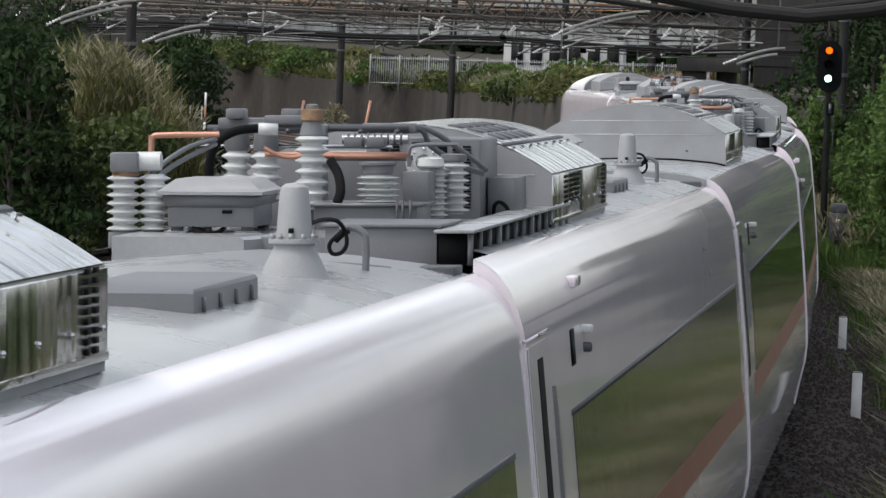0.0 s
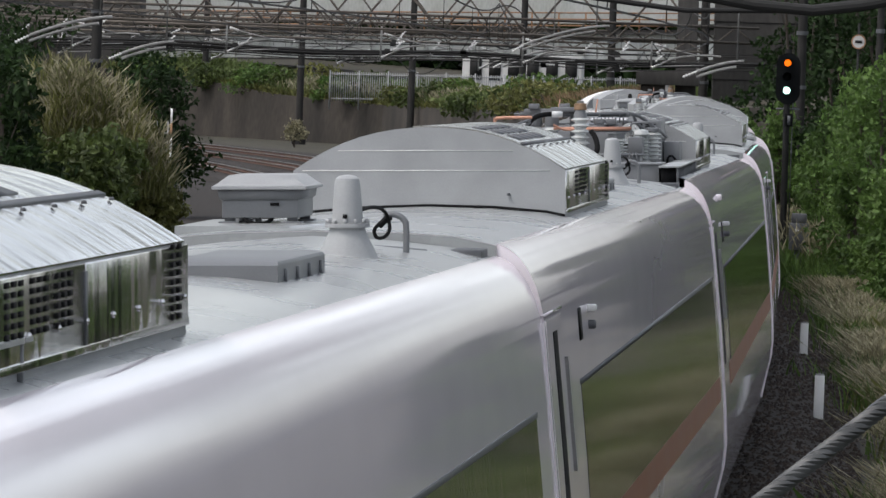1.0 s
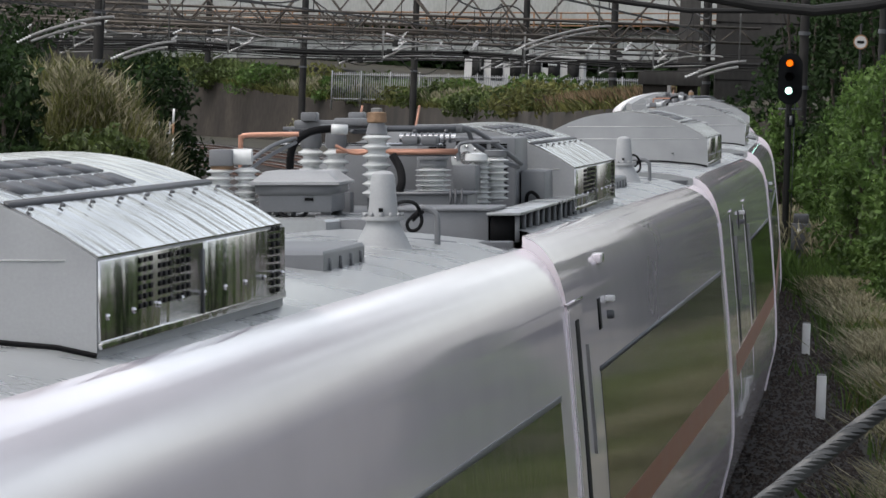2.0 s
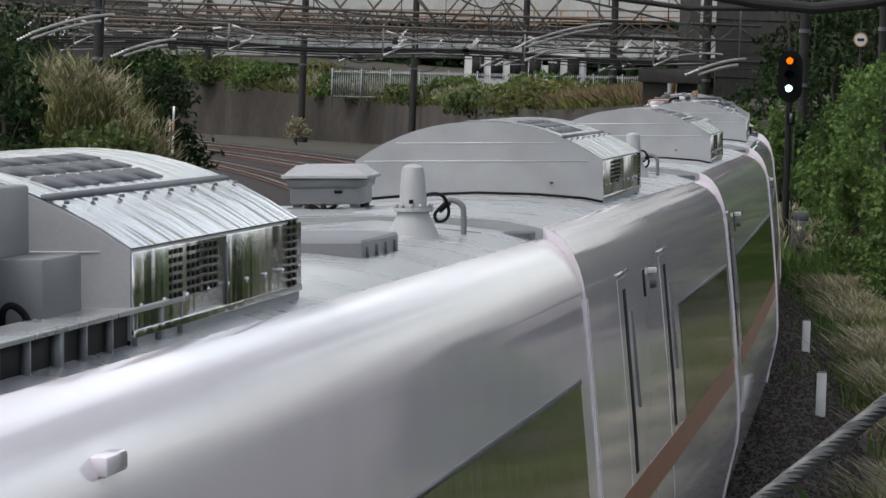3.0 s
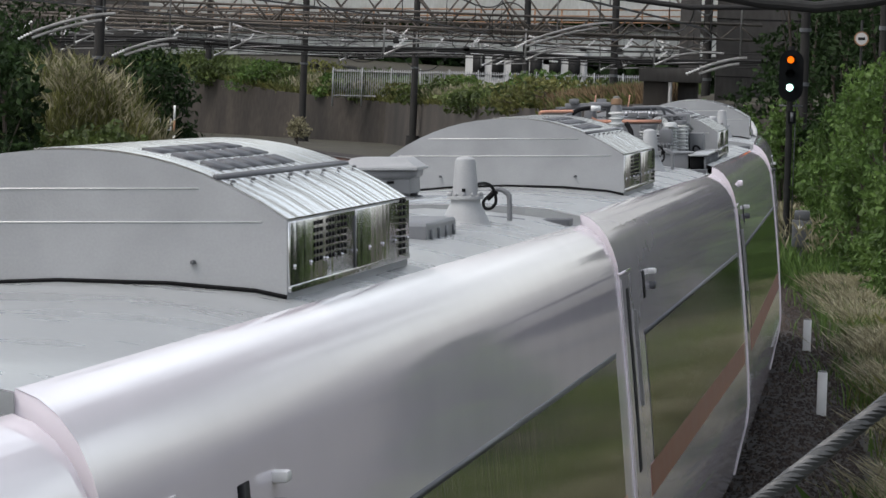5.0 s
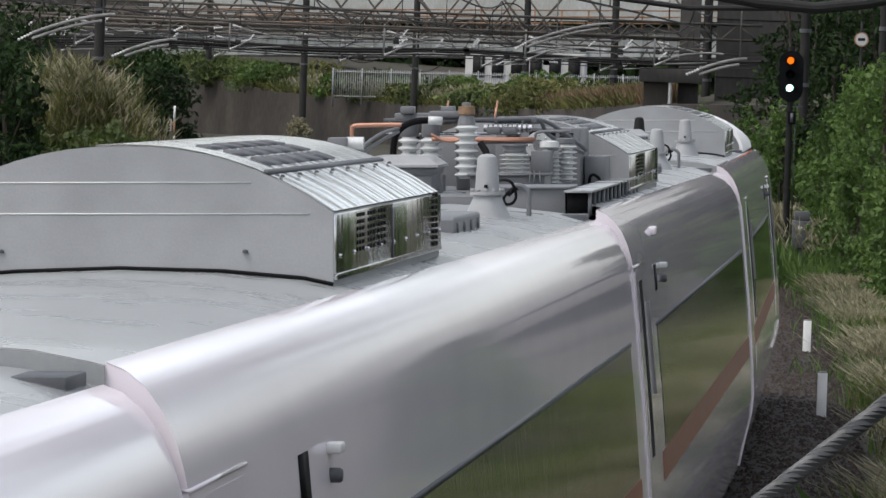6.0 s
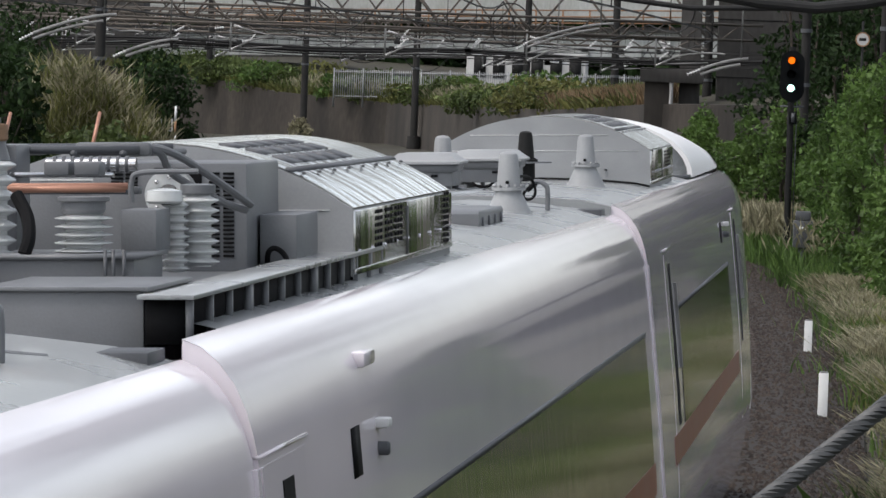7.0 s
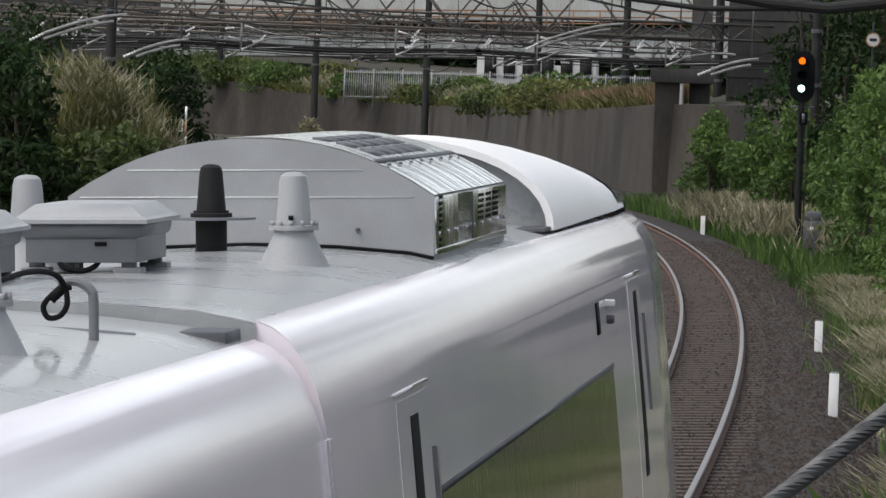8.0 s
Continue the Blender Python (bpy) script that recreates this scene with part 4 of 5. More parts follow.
def build_plants():
    # right-hand strip beside the line
    v, f = blades(16000, strip(40, 140, 3.4, 7.5), 0.5, 3, 0.9, 0.011)
    stuff("grass", v, f, GRASS, "tangled green grass beside the ballast", "grass")
    v, f = blades(5000, strip(55, 150, 2.9, 4.2, clump=2.5), 0.6, 31, 0.6, 0.013)
    stuff("weeds", v, f, LEAF, "fresh green weeds along the ballast edge", "weeds")
    v, f = blades(44000, strip(48, 125, 3.2, 5.0, clump=1.3), 0.6, 4, 1.2, 0.012, True)
    stuff("silver_grass", v, f, PAMPAS, "pale dry silver grass plumes beside the track", "grass")
    v, f = blades(9000, strip(48, 125, 3.2, 5.0, clump=1.5), 0.6, 4, 0.9, 0.009)
    stuff("silver_grass_stalks", v, f, LEAFY, "yellow-green stalks of silver grass", "grass")
    v, f = blades(6000, strip(140, 178, 2.9, 5.2, clump=3.0), 1.3, 6, 0.5, 0.03, True)
    stuff("silver_grass", v, f, PAMPAS, "pale dry silver grass beyond the signal", "grass")
    v, f = blades(5000, strip(125, 200, 2.6, 4.6), 0.7, 7, 0.5, 0.02)
    stuff("grass", v, f, LEAF, "green weeds along the far track edge", "grass")
    # plants that the windows mirror
    v, f = blades(9000, strip(-30, 55, 5.5, 9.0), 0.9, 8, 0.4, 0.02)
    stuff("grass", v, f, GRASS, "grass on the slope beside the track", "grass")
    v, f = blades(5000, strip(-30, 50, 5.5, 8.5, clump=2.5), 1.2, 9, 0.5, 0.025, True)
    stuff("silver_grass", v, f, PAMPAS, "pale silver grass on the slope beside the track", "grass")
    v, f = blades(7000, strip(60, 112, 5.0, 8.5, clump=3.0), 0.6, 10, 0.6, 0.03, True)
    stuff("grass", v, f, GRASS, "green grass meadow beside the track", "grass")
    rng = random.Random(4)
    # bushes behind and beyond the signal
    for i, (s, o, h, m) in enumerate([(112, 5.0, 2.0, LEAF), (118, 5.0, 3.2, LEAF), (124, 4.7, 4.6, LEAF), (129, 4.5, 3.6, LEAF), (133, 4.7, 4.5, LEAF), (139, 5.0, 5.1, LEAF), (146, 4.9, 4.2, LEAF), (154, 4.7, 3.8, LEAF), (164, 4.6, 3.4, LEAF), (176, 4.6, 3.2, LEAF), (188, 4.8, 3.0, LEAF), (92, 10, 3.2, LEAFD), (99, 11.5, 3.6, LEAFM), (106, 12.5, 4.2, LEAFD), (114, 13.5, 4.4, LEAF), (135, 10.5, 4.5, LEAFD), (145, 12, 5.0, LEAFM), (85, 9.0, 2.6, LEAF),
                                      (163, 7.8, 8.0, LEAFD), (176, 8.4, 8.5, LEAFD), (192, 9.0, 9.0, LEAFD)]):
        c = level(s, o, 0)
        w = 1.05 if h < 7 else 2.4
        blobs = []
        z = 0.3
        while z < h:
            r = w * (1.0 - 0.5 * z / h) * rng.uniform(0.7, 1.1)
            blobs.append((c.x + rng.uniform(-.6, .6) * w, c.y + rng.uniform(-1, 1) * w, z, r, r * 1.2, 0.75))
            z += 0.5
        bush(blobs, 5200 if h < 7 else 7000, 0.095 if h < 7 else 0.14, m, "tall leafy trees with shade in their dark leaf colour" if h > 7 else "fresh green leafy bush beside the track", "tree" if h > 7 else "bush", "tree" if h > 7 else "bush", 20 + i, "bushes beside the line")
    for i in range(9):
        c = level(-12 + 9 * i, 11 + rng.uniform(0, 2), 0)
        blobs = [(c.x + rng.uniform(-1, 1), c.y + rng.uniform(-2, 2), z, 1.6, 2.4, 1.1) for z in (0.8, 1.8, 2.9, 4.0, 5.2)]
        bush(blobs, 1500, 0.28, LEAFD if i % 3 == 0 else LEAF, "green leafy tree beside the railway", "tree", "tree", 60 + i, "trees beside the line")
    # tall dark trees behind the bushes
    for i, (s, o, h) in enumerate([(150, 12.5, 8), (158, 15, 9), (170, 12, 9), (182, 14, 9.5), (196, 12, 10), (212, 15, 10.5), (228, 18, 11), (205, 21, 11)]):
        c = level(s, o, 0)
        blobs = [(c.x + rng.uniform(-1.2, 1.2), c.y + rng.uniform(-1.5, 1.5), z, rng.uniform(1.6, 2.6) * (1.15 - 0.7 * z / h), 2.0, 1.3) for z in np.arange(1.5, h, 1.1)]
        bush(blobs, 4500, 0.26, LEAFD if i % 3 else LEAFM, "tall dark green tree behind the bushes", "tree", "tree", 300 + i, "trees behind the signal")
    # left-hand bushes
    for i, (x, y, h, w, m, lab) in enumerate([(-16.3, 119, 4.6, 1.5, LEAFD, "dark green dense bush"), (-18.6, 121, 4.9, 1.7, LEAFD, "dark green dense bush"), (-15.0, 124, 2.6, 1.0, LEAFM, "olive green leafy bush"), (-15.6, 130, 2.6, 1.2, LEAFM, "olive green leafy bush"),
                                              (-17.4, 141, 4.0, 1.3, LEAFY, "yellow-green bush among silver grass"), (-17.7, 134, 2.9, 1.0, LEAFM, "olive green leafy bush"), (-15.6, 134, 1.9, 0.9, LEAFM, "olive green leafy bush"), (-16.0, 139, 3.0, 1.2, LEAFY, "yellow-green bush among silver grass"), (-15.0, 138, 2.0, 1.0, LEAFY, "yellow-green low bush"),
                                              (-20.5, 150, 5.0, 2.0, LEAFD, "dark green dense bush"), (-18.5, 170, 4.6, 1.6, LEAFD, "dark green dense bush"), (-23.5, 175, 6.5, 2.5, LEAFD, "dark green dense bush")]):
        blobs = []
        z = 0.2
        while z < h - 0.3:
            r = w * (1.0 - 0.35 * z / h) * rng.uniform(0.8, 1.1)
            blobs.append((x + rng.uniform(-.4, .4) * w, y + rng.uniform(-.8, .8) * w, z, r, r * 1.2, 0.7))
            z += 0.5
        bush(blobs, 5600, 0.12, m, lab + " beside the tracks", "bush", "bush", 100 + i, "bushes across the line")

    tops = blob_places([(-17.2, 137, 2.6, 1.0, 0.8, 1.2), (-16.2, 137.5, 2.4, 1.1, 0.8, 1.2), (-15.3, 137, 1.7, 0.8, 0.8, 0.9), (-17.6, 139, 3.2, 1.0, 0.8, 0.9), (-15.0, 138, 0.9, 0.7, 0.7, 0.6), (-16.6, 135.5, 3.0, 0.9, 0.5, 0.8), (-15.6, 135.5, 2.3, 0.8, 0.5, 0.7), (-14.7, 136, 1.5, 0.6, 0.5, 0.6)])
    v, f = blades(4800, tops, 0.75, 12, 0.75, 0.028, True)
    stuff("silver_grass", v, f, PAMPAS, "pale feathery silver grass plumes across the tracks", "grass")
    v, f = blades(5000, tops, 0.8, 13, 0.7, 0.012)
    stuff("silver_grass_leaves", v, f, LEAFY, "yellow-green leaves of tall silver grass", "grass")
    # the bank above the wall
    plan = np.array([(x, y, h) for x, y, h in WALLPLAN[1:9]])

    def bank_area(lo, hi, a0, a1):
        def area(rng, n):
            u = rng.uniform(a0, a1, n)
            q = np.stack([np.interp(u, np.arange(len(plan)), plan[:, k]) for k in range(3)], 1)
            d = rng.uniform(lo, hi, n)
            q[:, 0] += 0.3 + d * 0.33
            q[:, 1] += 0.6 + d
            q[:, 2] += -0.1 + d * 0.065
            return q
        return area
    v, f = blades(12000, bank_area(0, 9, 1.2, 7), 0.9, 13, 0.6, 0.05)
    stuff("bank_grass", v, f, GRASS, "long green grass on the bank above the wall", "grass")
    v, f = blades(5000, bank_area(-0.5, 1.5, 1.2, 7), 0.6, 17, 1.3, 0.06)
    stuff("overhanging_grass", v, f, LEAFY, "green grass hanging over the top of the wall", "grass")
    v, f = blades(7000, bank_area(-0.1, 3, 1.0, 2.4), 0.9, 14, 0.4, 0.04)
    stuff("dry_grass", v, f, DRY, "brown dry grass at the top of the wall", "grass")
    v, f = blades(2500, bank_area(0, 6, 3.2, 5), 1.0, 15, 0.6, 0.06, True)
    stuff("silver_grass", v, f, PAMPAS, "pale grass plumes on the bank", "grass")
    for i in range(44):
        u = rng.uniform(1.9, 7)
        x, y, h = (float(np.interp(u, np.arange(len(plan)), plan[:, k])) for k in range(3))
        d = rng.uniform(0.3, 9) if i % 2 else rng.uniform(0.0, 2.0)
        r = rng.uniform(0.5, 1.5)
        m = (LEAFY, LEAF, LEAFM, GRASS, LEAFM)[i % 5]
        bush([(x + 0.3 + d * 0.33 + rng.uniform(-1.2, 1.2), y + d, h + rng.uniform(-0.2, 0.4) + 0.35 * j + d * 0.06, r * rng.uniform(0.8, 1.7), r, r * 0.5) for j in range(3)], 800, 0.17, m, "green shrub on the bank above the wall", "bush", "bush", 140 + i, "shrubs on the bank", h - 0.2)
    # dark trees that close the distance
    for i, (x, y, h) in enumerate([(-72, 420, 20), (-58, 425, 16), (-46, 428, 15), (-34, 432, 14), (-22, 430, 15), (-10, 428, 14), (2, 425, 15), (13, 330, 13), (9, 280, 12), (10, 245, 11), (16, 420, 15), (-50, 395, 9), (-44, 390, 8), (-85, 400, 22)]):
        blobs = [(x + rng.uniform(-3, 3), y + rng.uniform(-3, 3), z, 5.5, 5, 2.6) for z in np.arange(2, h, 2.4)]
        bush(blobs, 2600, 0.75, LEAFD, "far tree with shade in its dark leaf colour", "tree", "tree", 170 + i, "far trees")
    bush([(-26.5, 325, 0.4, 0.8, 0.8, 0.5), (-26.6, 325, 0.8, 0.6, 0.6, 0.45)], 600, 0.12, PAMPAS, "small pale tuft by the far tracks", "bush", "bush", 200)


# ================= the line's fittings =================
POLES = [(-22.2, 186, 0.2), (-36.1, 365, 0.24), (-27.4, 338, 0.24), (-19.7, 326, 0.23), (-12.1, 303, 0.22), (-6.0, 254, 0.2), (-1.5, 231, 0.22), (1.95, 170, 0.17), (4.0, 155, 0.12)]


def build_poles():
    for x, y, r in POLES:
        p = empty("catenary_pole", "dark concrete pole carrying the overhead line", "pole", "catenary poles")
        part("shaft", rod((x, y, -0.6), (x, y, 11), r, r * 0.8, 14), POLE, p)
        part("footing", rod((x, y, -0.6), (x, y, 0.35), r * 1.9, r * 1.7, 12), POLE, p, "dark concrete footing")
        for z in (4.4, 6.1):
            part("band", rod((x, y, z), (x, y, z + 0.12), r * 1.12, n=14), DGREY, p, "dark steel band")


def insulator(parent, p, q, r=0.055, n=5):
    bm = bmesh.new()
    p, q = Vector(p), Vector(q)
    for i in range(n):
        c = p + (q - p) * (i + 0.5) / n
        d = (q - p).normalized() * 0.02
        rod(c - d, c + d, r, r * 0.6, 8, bm)
    rod(p, q, r * 0.35, n=6, bm=bm)
    return part("insulator", bm, INSUL, parent, "ribbed white insulator")


def truss(a, b, h, w, bays, thick=1.0):
    """A lattice beam from a to b."""
    a, b = Vector(a), Vector(b)
    t = empty("lattice_beam", "weathered brown-grey lattice beam spanning the tracks", "beam", "lattice beams")
    up = Vector((0, 0, h))
    dp = Vector((b.y - a.y, a.x - b.x, 0)).normalized() * w
    for o in (Vector(), up, dp, up + dp):
        part("chord", rod(a + o, b + o, 0.045 * thick, n=6), LATTICE, t)
    for i in range(bays):
        p, q = a + (b - a) * i / bays, a + (b - a) * (i + 1) / bays
        m = (p + q) / 2
        part("brace", rod(p, m + up, 0.03 * thick, n=5), LATTICE, t)
        part("brace", rod(m + up, q, 0.03 * thick, n=5), LATTICE, t)
        part("brace", rod(p + up, p + up + dp, 0.024 * thick, n=5), LATTICE, t)
    return t


def wire(pts, r, label="dark bare overhead wire", name="overhead_wire", cat="wire", material=None, n=5):
    return tagged(part(name, tube(pts, r, n), material or WIRE), label, cat, "overhead wires")


def build_overhead():
    # beams from pole to pole across the tracks
    truss((-36, 240, 6.15), (-1.5, 232, 6.15), 2.3, 0.8, 9, 1.8)
    truss((-40, 345, 7.3), (-12, 335, 7.3), 2.2, 0.8, 8, 2.0)
    for (x0, y0, x1, y1, z, h) in [(-26, 186, 0.5, 196, 5.95, 0.55), (-32, 226, -1.5, 221, 5.7, 0.4), (-36, 262, -6, 254, 6.1, 0.6), (-44, 312, -12, 303, 6.6, 0.7), (-46, 335, -19.7, 326, 6.9, 0.7)]:
        truss((x0, y0, z), (x1, y1, z), h, 0.5, int((x1 - x0) / 1.3))
        # hinged brackets hanging from the beam over each track
        rng = random.Random(int(y0))
        for i in range(5):
            u = (i + 0.6 + rng.uniform(-.15, .15)) / 5.2
            c = Vector((x0 + (x1 - x0) * u, y0 + (y1 - y0) * u, z))
            br = empty("hinged_bracket", "galvanised tube bracket with white insulators", "bracket", "hinged brackets")
            part("drop_post", rod(c + Vector((0, 0, 0.1)), c + Vector((0, 0, -1.1)), 0.04, n=6), GALV, br)
            arm = bend([c + Vector((0.1, -.1, -1.0)), c + Vector((0.9, -.5, -0.62)), c + Vector((1.9, -1, -0.50)), c + Vector((2.5, -1.2, -0.52))], 4)
            part("arm", tube(arm, 0.033, 7), GALV, br, "bent pale steel tube")
            part("stay", rod(c + Vector((0.2, -.1, -0.2)), c + Vector((1.6, -.9, -0.5)), 0.025, n=5), GALV, br)
            part("registration_arm", rod(c + Vector((0.2, -.1, -0.95)), c + Vector((1.9, -1, -0.85)), 0.02, n=5), GALV, br)
            insulator(br, c + Vector((0.02, 0, -1.0)), c + Vector((0.42, -.2, -0.85)))
            insulator(br, c + Vector((0.1, 0, -0.15)), c + Vector((0.45, -.2, -0.26)))
    # contact and messenger wires over three tracks
    for off in (0.0, -4.2, -8.4):
        spans = [30, 75, 118, 160, 196, 231, 262, 305, 340, 380]
        contact, mess = [], []
        for a, b in zip(spans, spans[1:]):
            for i in range(8):
                u = i / 8
                s = a + (b - a) * u
                st = 0.2 * (1 if spans.index(a) % 2 else -1) * (1 - 2 * u)
                contact.append(level(s, off + st, 5.25))
                mess.append(level(s, off + st, 5.72 + 0.36 * (2 * u - 1) ** 2))
        wire(contact, 0.012)
        wire(mess, 0.016, "dark messenger wire with a sag")
        bm = bmesh.new()
        for c, m_ in zip(contact[::2], mess[::2]):
            rod(c, m_, 0.006, n=4, bm=bm)
        tagged(part("droppers", bm, WIRE), "thin droppers between messenger and contact wire", "wire", kind="stuff")
    # feeder cables crossing the picture, slung from the beams
    rng = random.Random(9)
    for j, (z0, z1, r) in enumerate([(5.34, 5.24, 0.055), (5.22, 5.18, 0.045), (5.10, 5.26, 0.065), (5.02, 5.12, 0.035), (5.5, 5.6, 0.02), (5.85, 5.5, 0.018), (4.95, 4.98, 0.02)]):
        pts = [Vector((-33 + 34 * u, 200 + 4 * u + j * 0.8, z0 + (z1 - z0) * u - 0.14 * math.sin(u * math.pi * 3) ** 2)) for u in np.linspace(0, 1, 25)]
        wire(pts, r, "black feeder cable slung across the tracks", "feeder_cable", "cable")
        for i in range(7):
            c = pts[rng.randrange(2, 23)]
            cl = empty("cable_clamp", "dark clamp and white insulator on a feeder cable", "clamp", "cable clamps")
            part("clamp", box(c.x - 0.12, c.x + 0.12, c.y - 0.08, c.y + 0.08, c.z - 0.08, c.z + 0.10, 0.02), WIRE, cl)
            insulator(cl, c + Vector((0.1, -0.2, 0.05)), c + Vector((0.45, -0.2, 0.32 + rng.uniform(-.3, .2))), 0.06, 4)
    # slack jumper loops
    for j in range(16):
        x = -30 + 30 * rng.random()
        y = 190 + 120 * rng.random()
        z = 5.0 + rng.random() * 1.3
        w = 1.0 + rng.random() * 1.8
        h = 0.3 + rng.random() * 0.6
        wire([Vector((x + w * u, y, z - h * (1 - (2 * u - 1) ** 2))) for u in np.linspace(0, 1, 13)], 0.018, "slack black jumper cable", "jumper_cable", "cable")
    # round cable coils hung on the beams
    for x, y, z, r in ((-27.3, 189, 6.2, 0.62), (-10.0, 231, 6.5, 0.85)):
        wire([Vector((x + r * math.cos(a), y, z + r * 1.1 * math.sin(a))) for a in np.linspace(0, 6.28, 28)], 0.03, "coiled black spare cable hung on a beam", "cable_coil", "cable")
    # pale curved bracket tubes
    for c, w in (((-19.7, 149.3, 5.72), 2.3), ((-7.6, 190.2, 6.35), 3.0), ((-1.25, 160.3, 5.18), 1.4), ((-18.9, 165, 5.15), 1.6), ((-9.6, 220, 5.6), 2.4)):
        br = empty("curved_bracket", "pale galvanised curved bracket tube with insulators", "bracket", "curved brackets")
        for d in (0.0, 0.16):
            p = [Vector((c[0] + w * u, c[1], c[2] - d - 0.26 * w * (1 - u) ** 1.6)) for u in np.linspace(0, 1 - d, 9)]
            part("tube", tube(p, 0.045, 7), GALV, br)
        insulator(br, (c[0] - 0.4, c[1], c[2] - 0.30 * w - 0.12), (c[0], c[1], c[2] - 0.26 * w))
        part("hanger", rod((c[0] + w * 0.85, c[1], c[2]), (c[0] + w * 0.85, c[1], c[2] + 3.5), 0.03, n=6), GALV, br)
        if w == 1.4:
            part("tie", rod((c[0] + w * 0.85, c[1], c[2] + 3.45), (1.95, 170, 8.6), 0.03, n=6), GALV, br, "galvanised tie to the pole")
    tie = empty("tie_rod", "galvanised tie rod between bracket and pole", "rod", "tie rods")
    part("rod", rod((-17.54, 165, 8.6), (-22.2, 186, 8.6), 0.03, n=6), GALV, tie)
    # the cables hanging close above the camera's view and the twisted stay
    wire([Vector((-0.55, 9.0, 4.86)), Vector((-0.30, 9.0, 4.785)), Vector((-0.1, 9.02, 4.745)), Vector((0.02, 9.03, 4.728)), Vector((0.12, 9.03, 4.722)), Vector((0.2, 9.04, 4.733)), Vector((0.35, 9.06, 4.765)), Vector((0.7, 9.0, 4.87)), Vector((1.45, 7.6, 5.2))], 0.0095, "thick dark cable hanging close by", "hanging_cable", "cable", n=10)
    wire([Vector((-0.35, 12.0, 4.775)), Vector((-0.12, 12.0, 4.752)), Vector((0.1, 12.03, 4.76)), Vector((0.35, 12.03, 4.80)), Vector((0.9, 11.5, 4.95)), Vector((1.45, 7.6, 5.4))], 0.006, "thick dark cable hanging close by", "hanging_cable", "cable", n=8)
    cp = empty("cable_post", "grey steel post holding the close cables", "post")
    part("shaft", rod((1.45, 7.6, -0.5), (1.45, 7.6, 6.5), 0.07, n=12), GALV, cp)
    a, b = Vector((-0.55, 6.42, 3.597)), Vector((1.45, 7.55, 5.197))
    d = (b - a).normalized()
    e1 = d.orthogonal().normalized()
    e2 = d.cross(e1)
    stay = empty("stay_cable", "thick grey twisted steel stay cable", "cable")
    for k in range(6):
        pts = []
        for i in range(700):
            u = i / 699
            ang = u * 2 * math.pi * 48 + k * math.pi / 3
            pts.append(a + (b - a) * u + (e1 * math.cos(ang) + e2 * math.sin(ang)) * 0.0068)
        part("strand", tube(pts, 0.0052, 6), CABLE, stay)


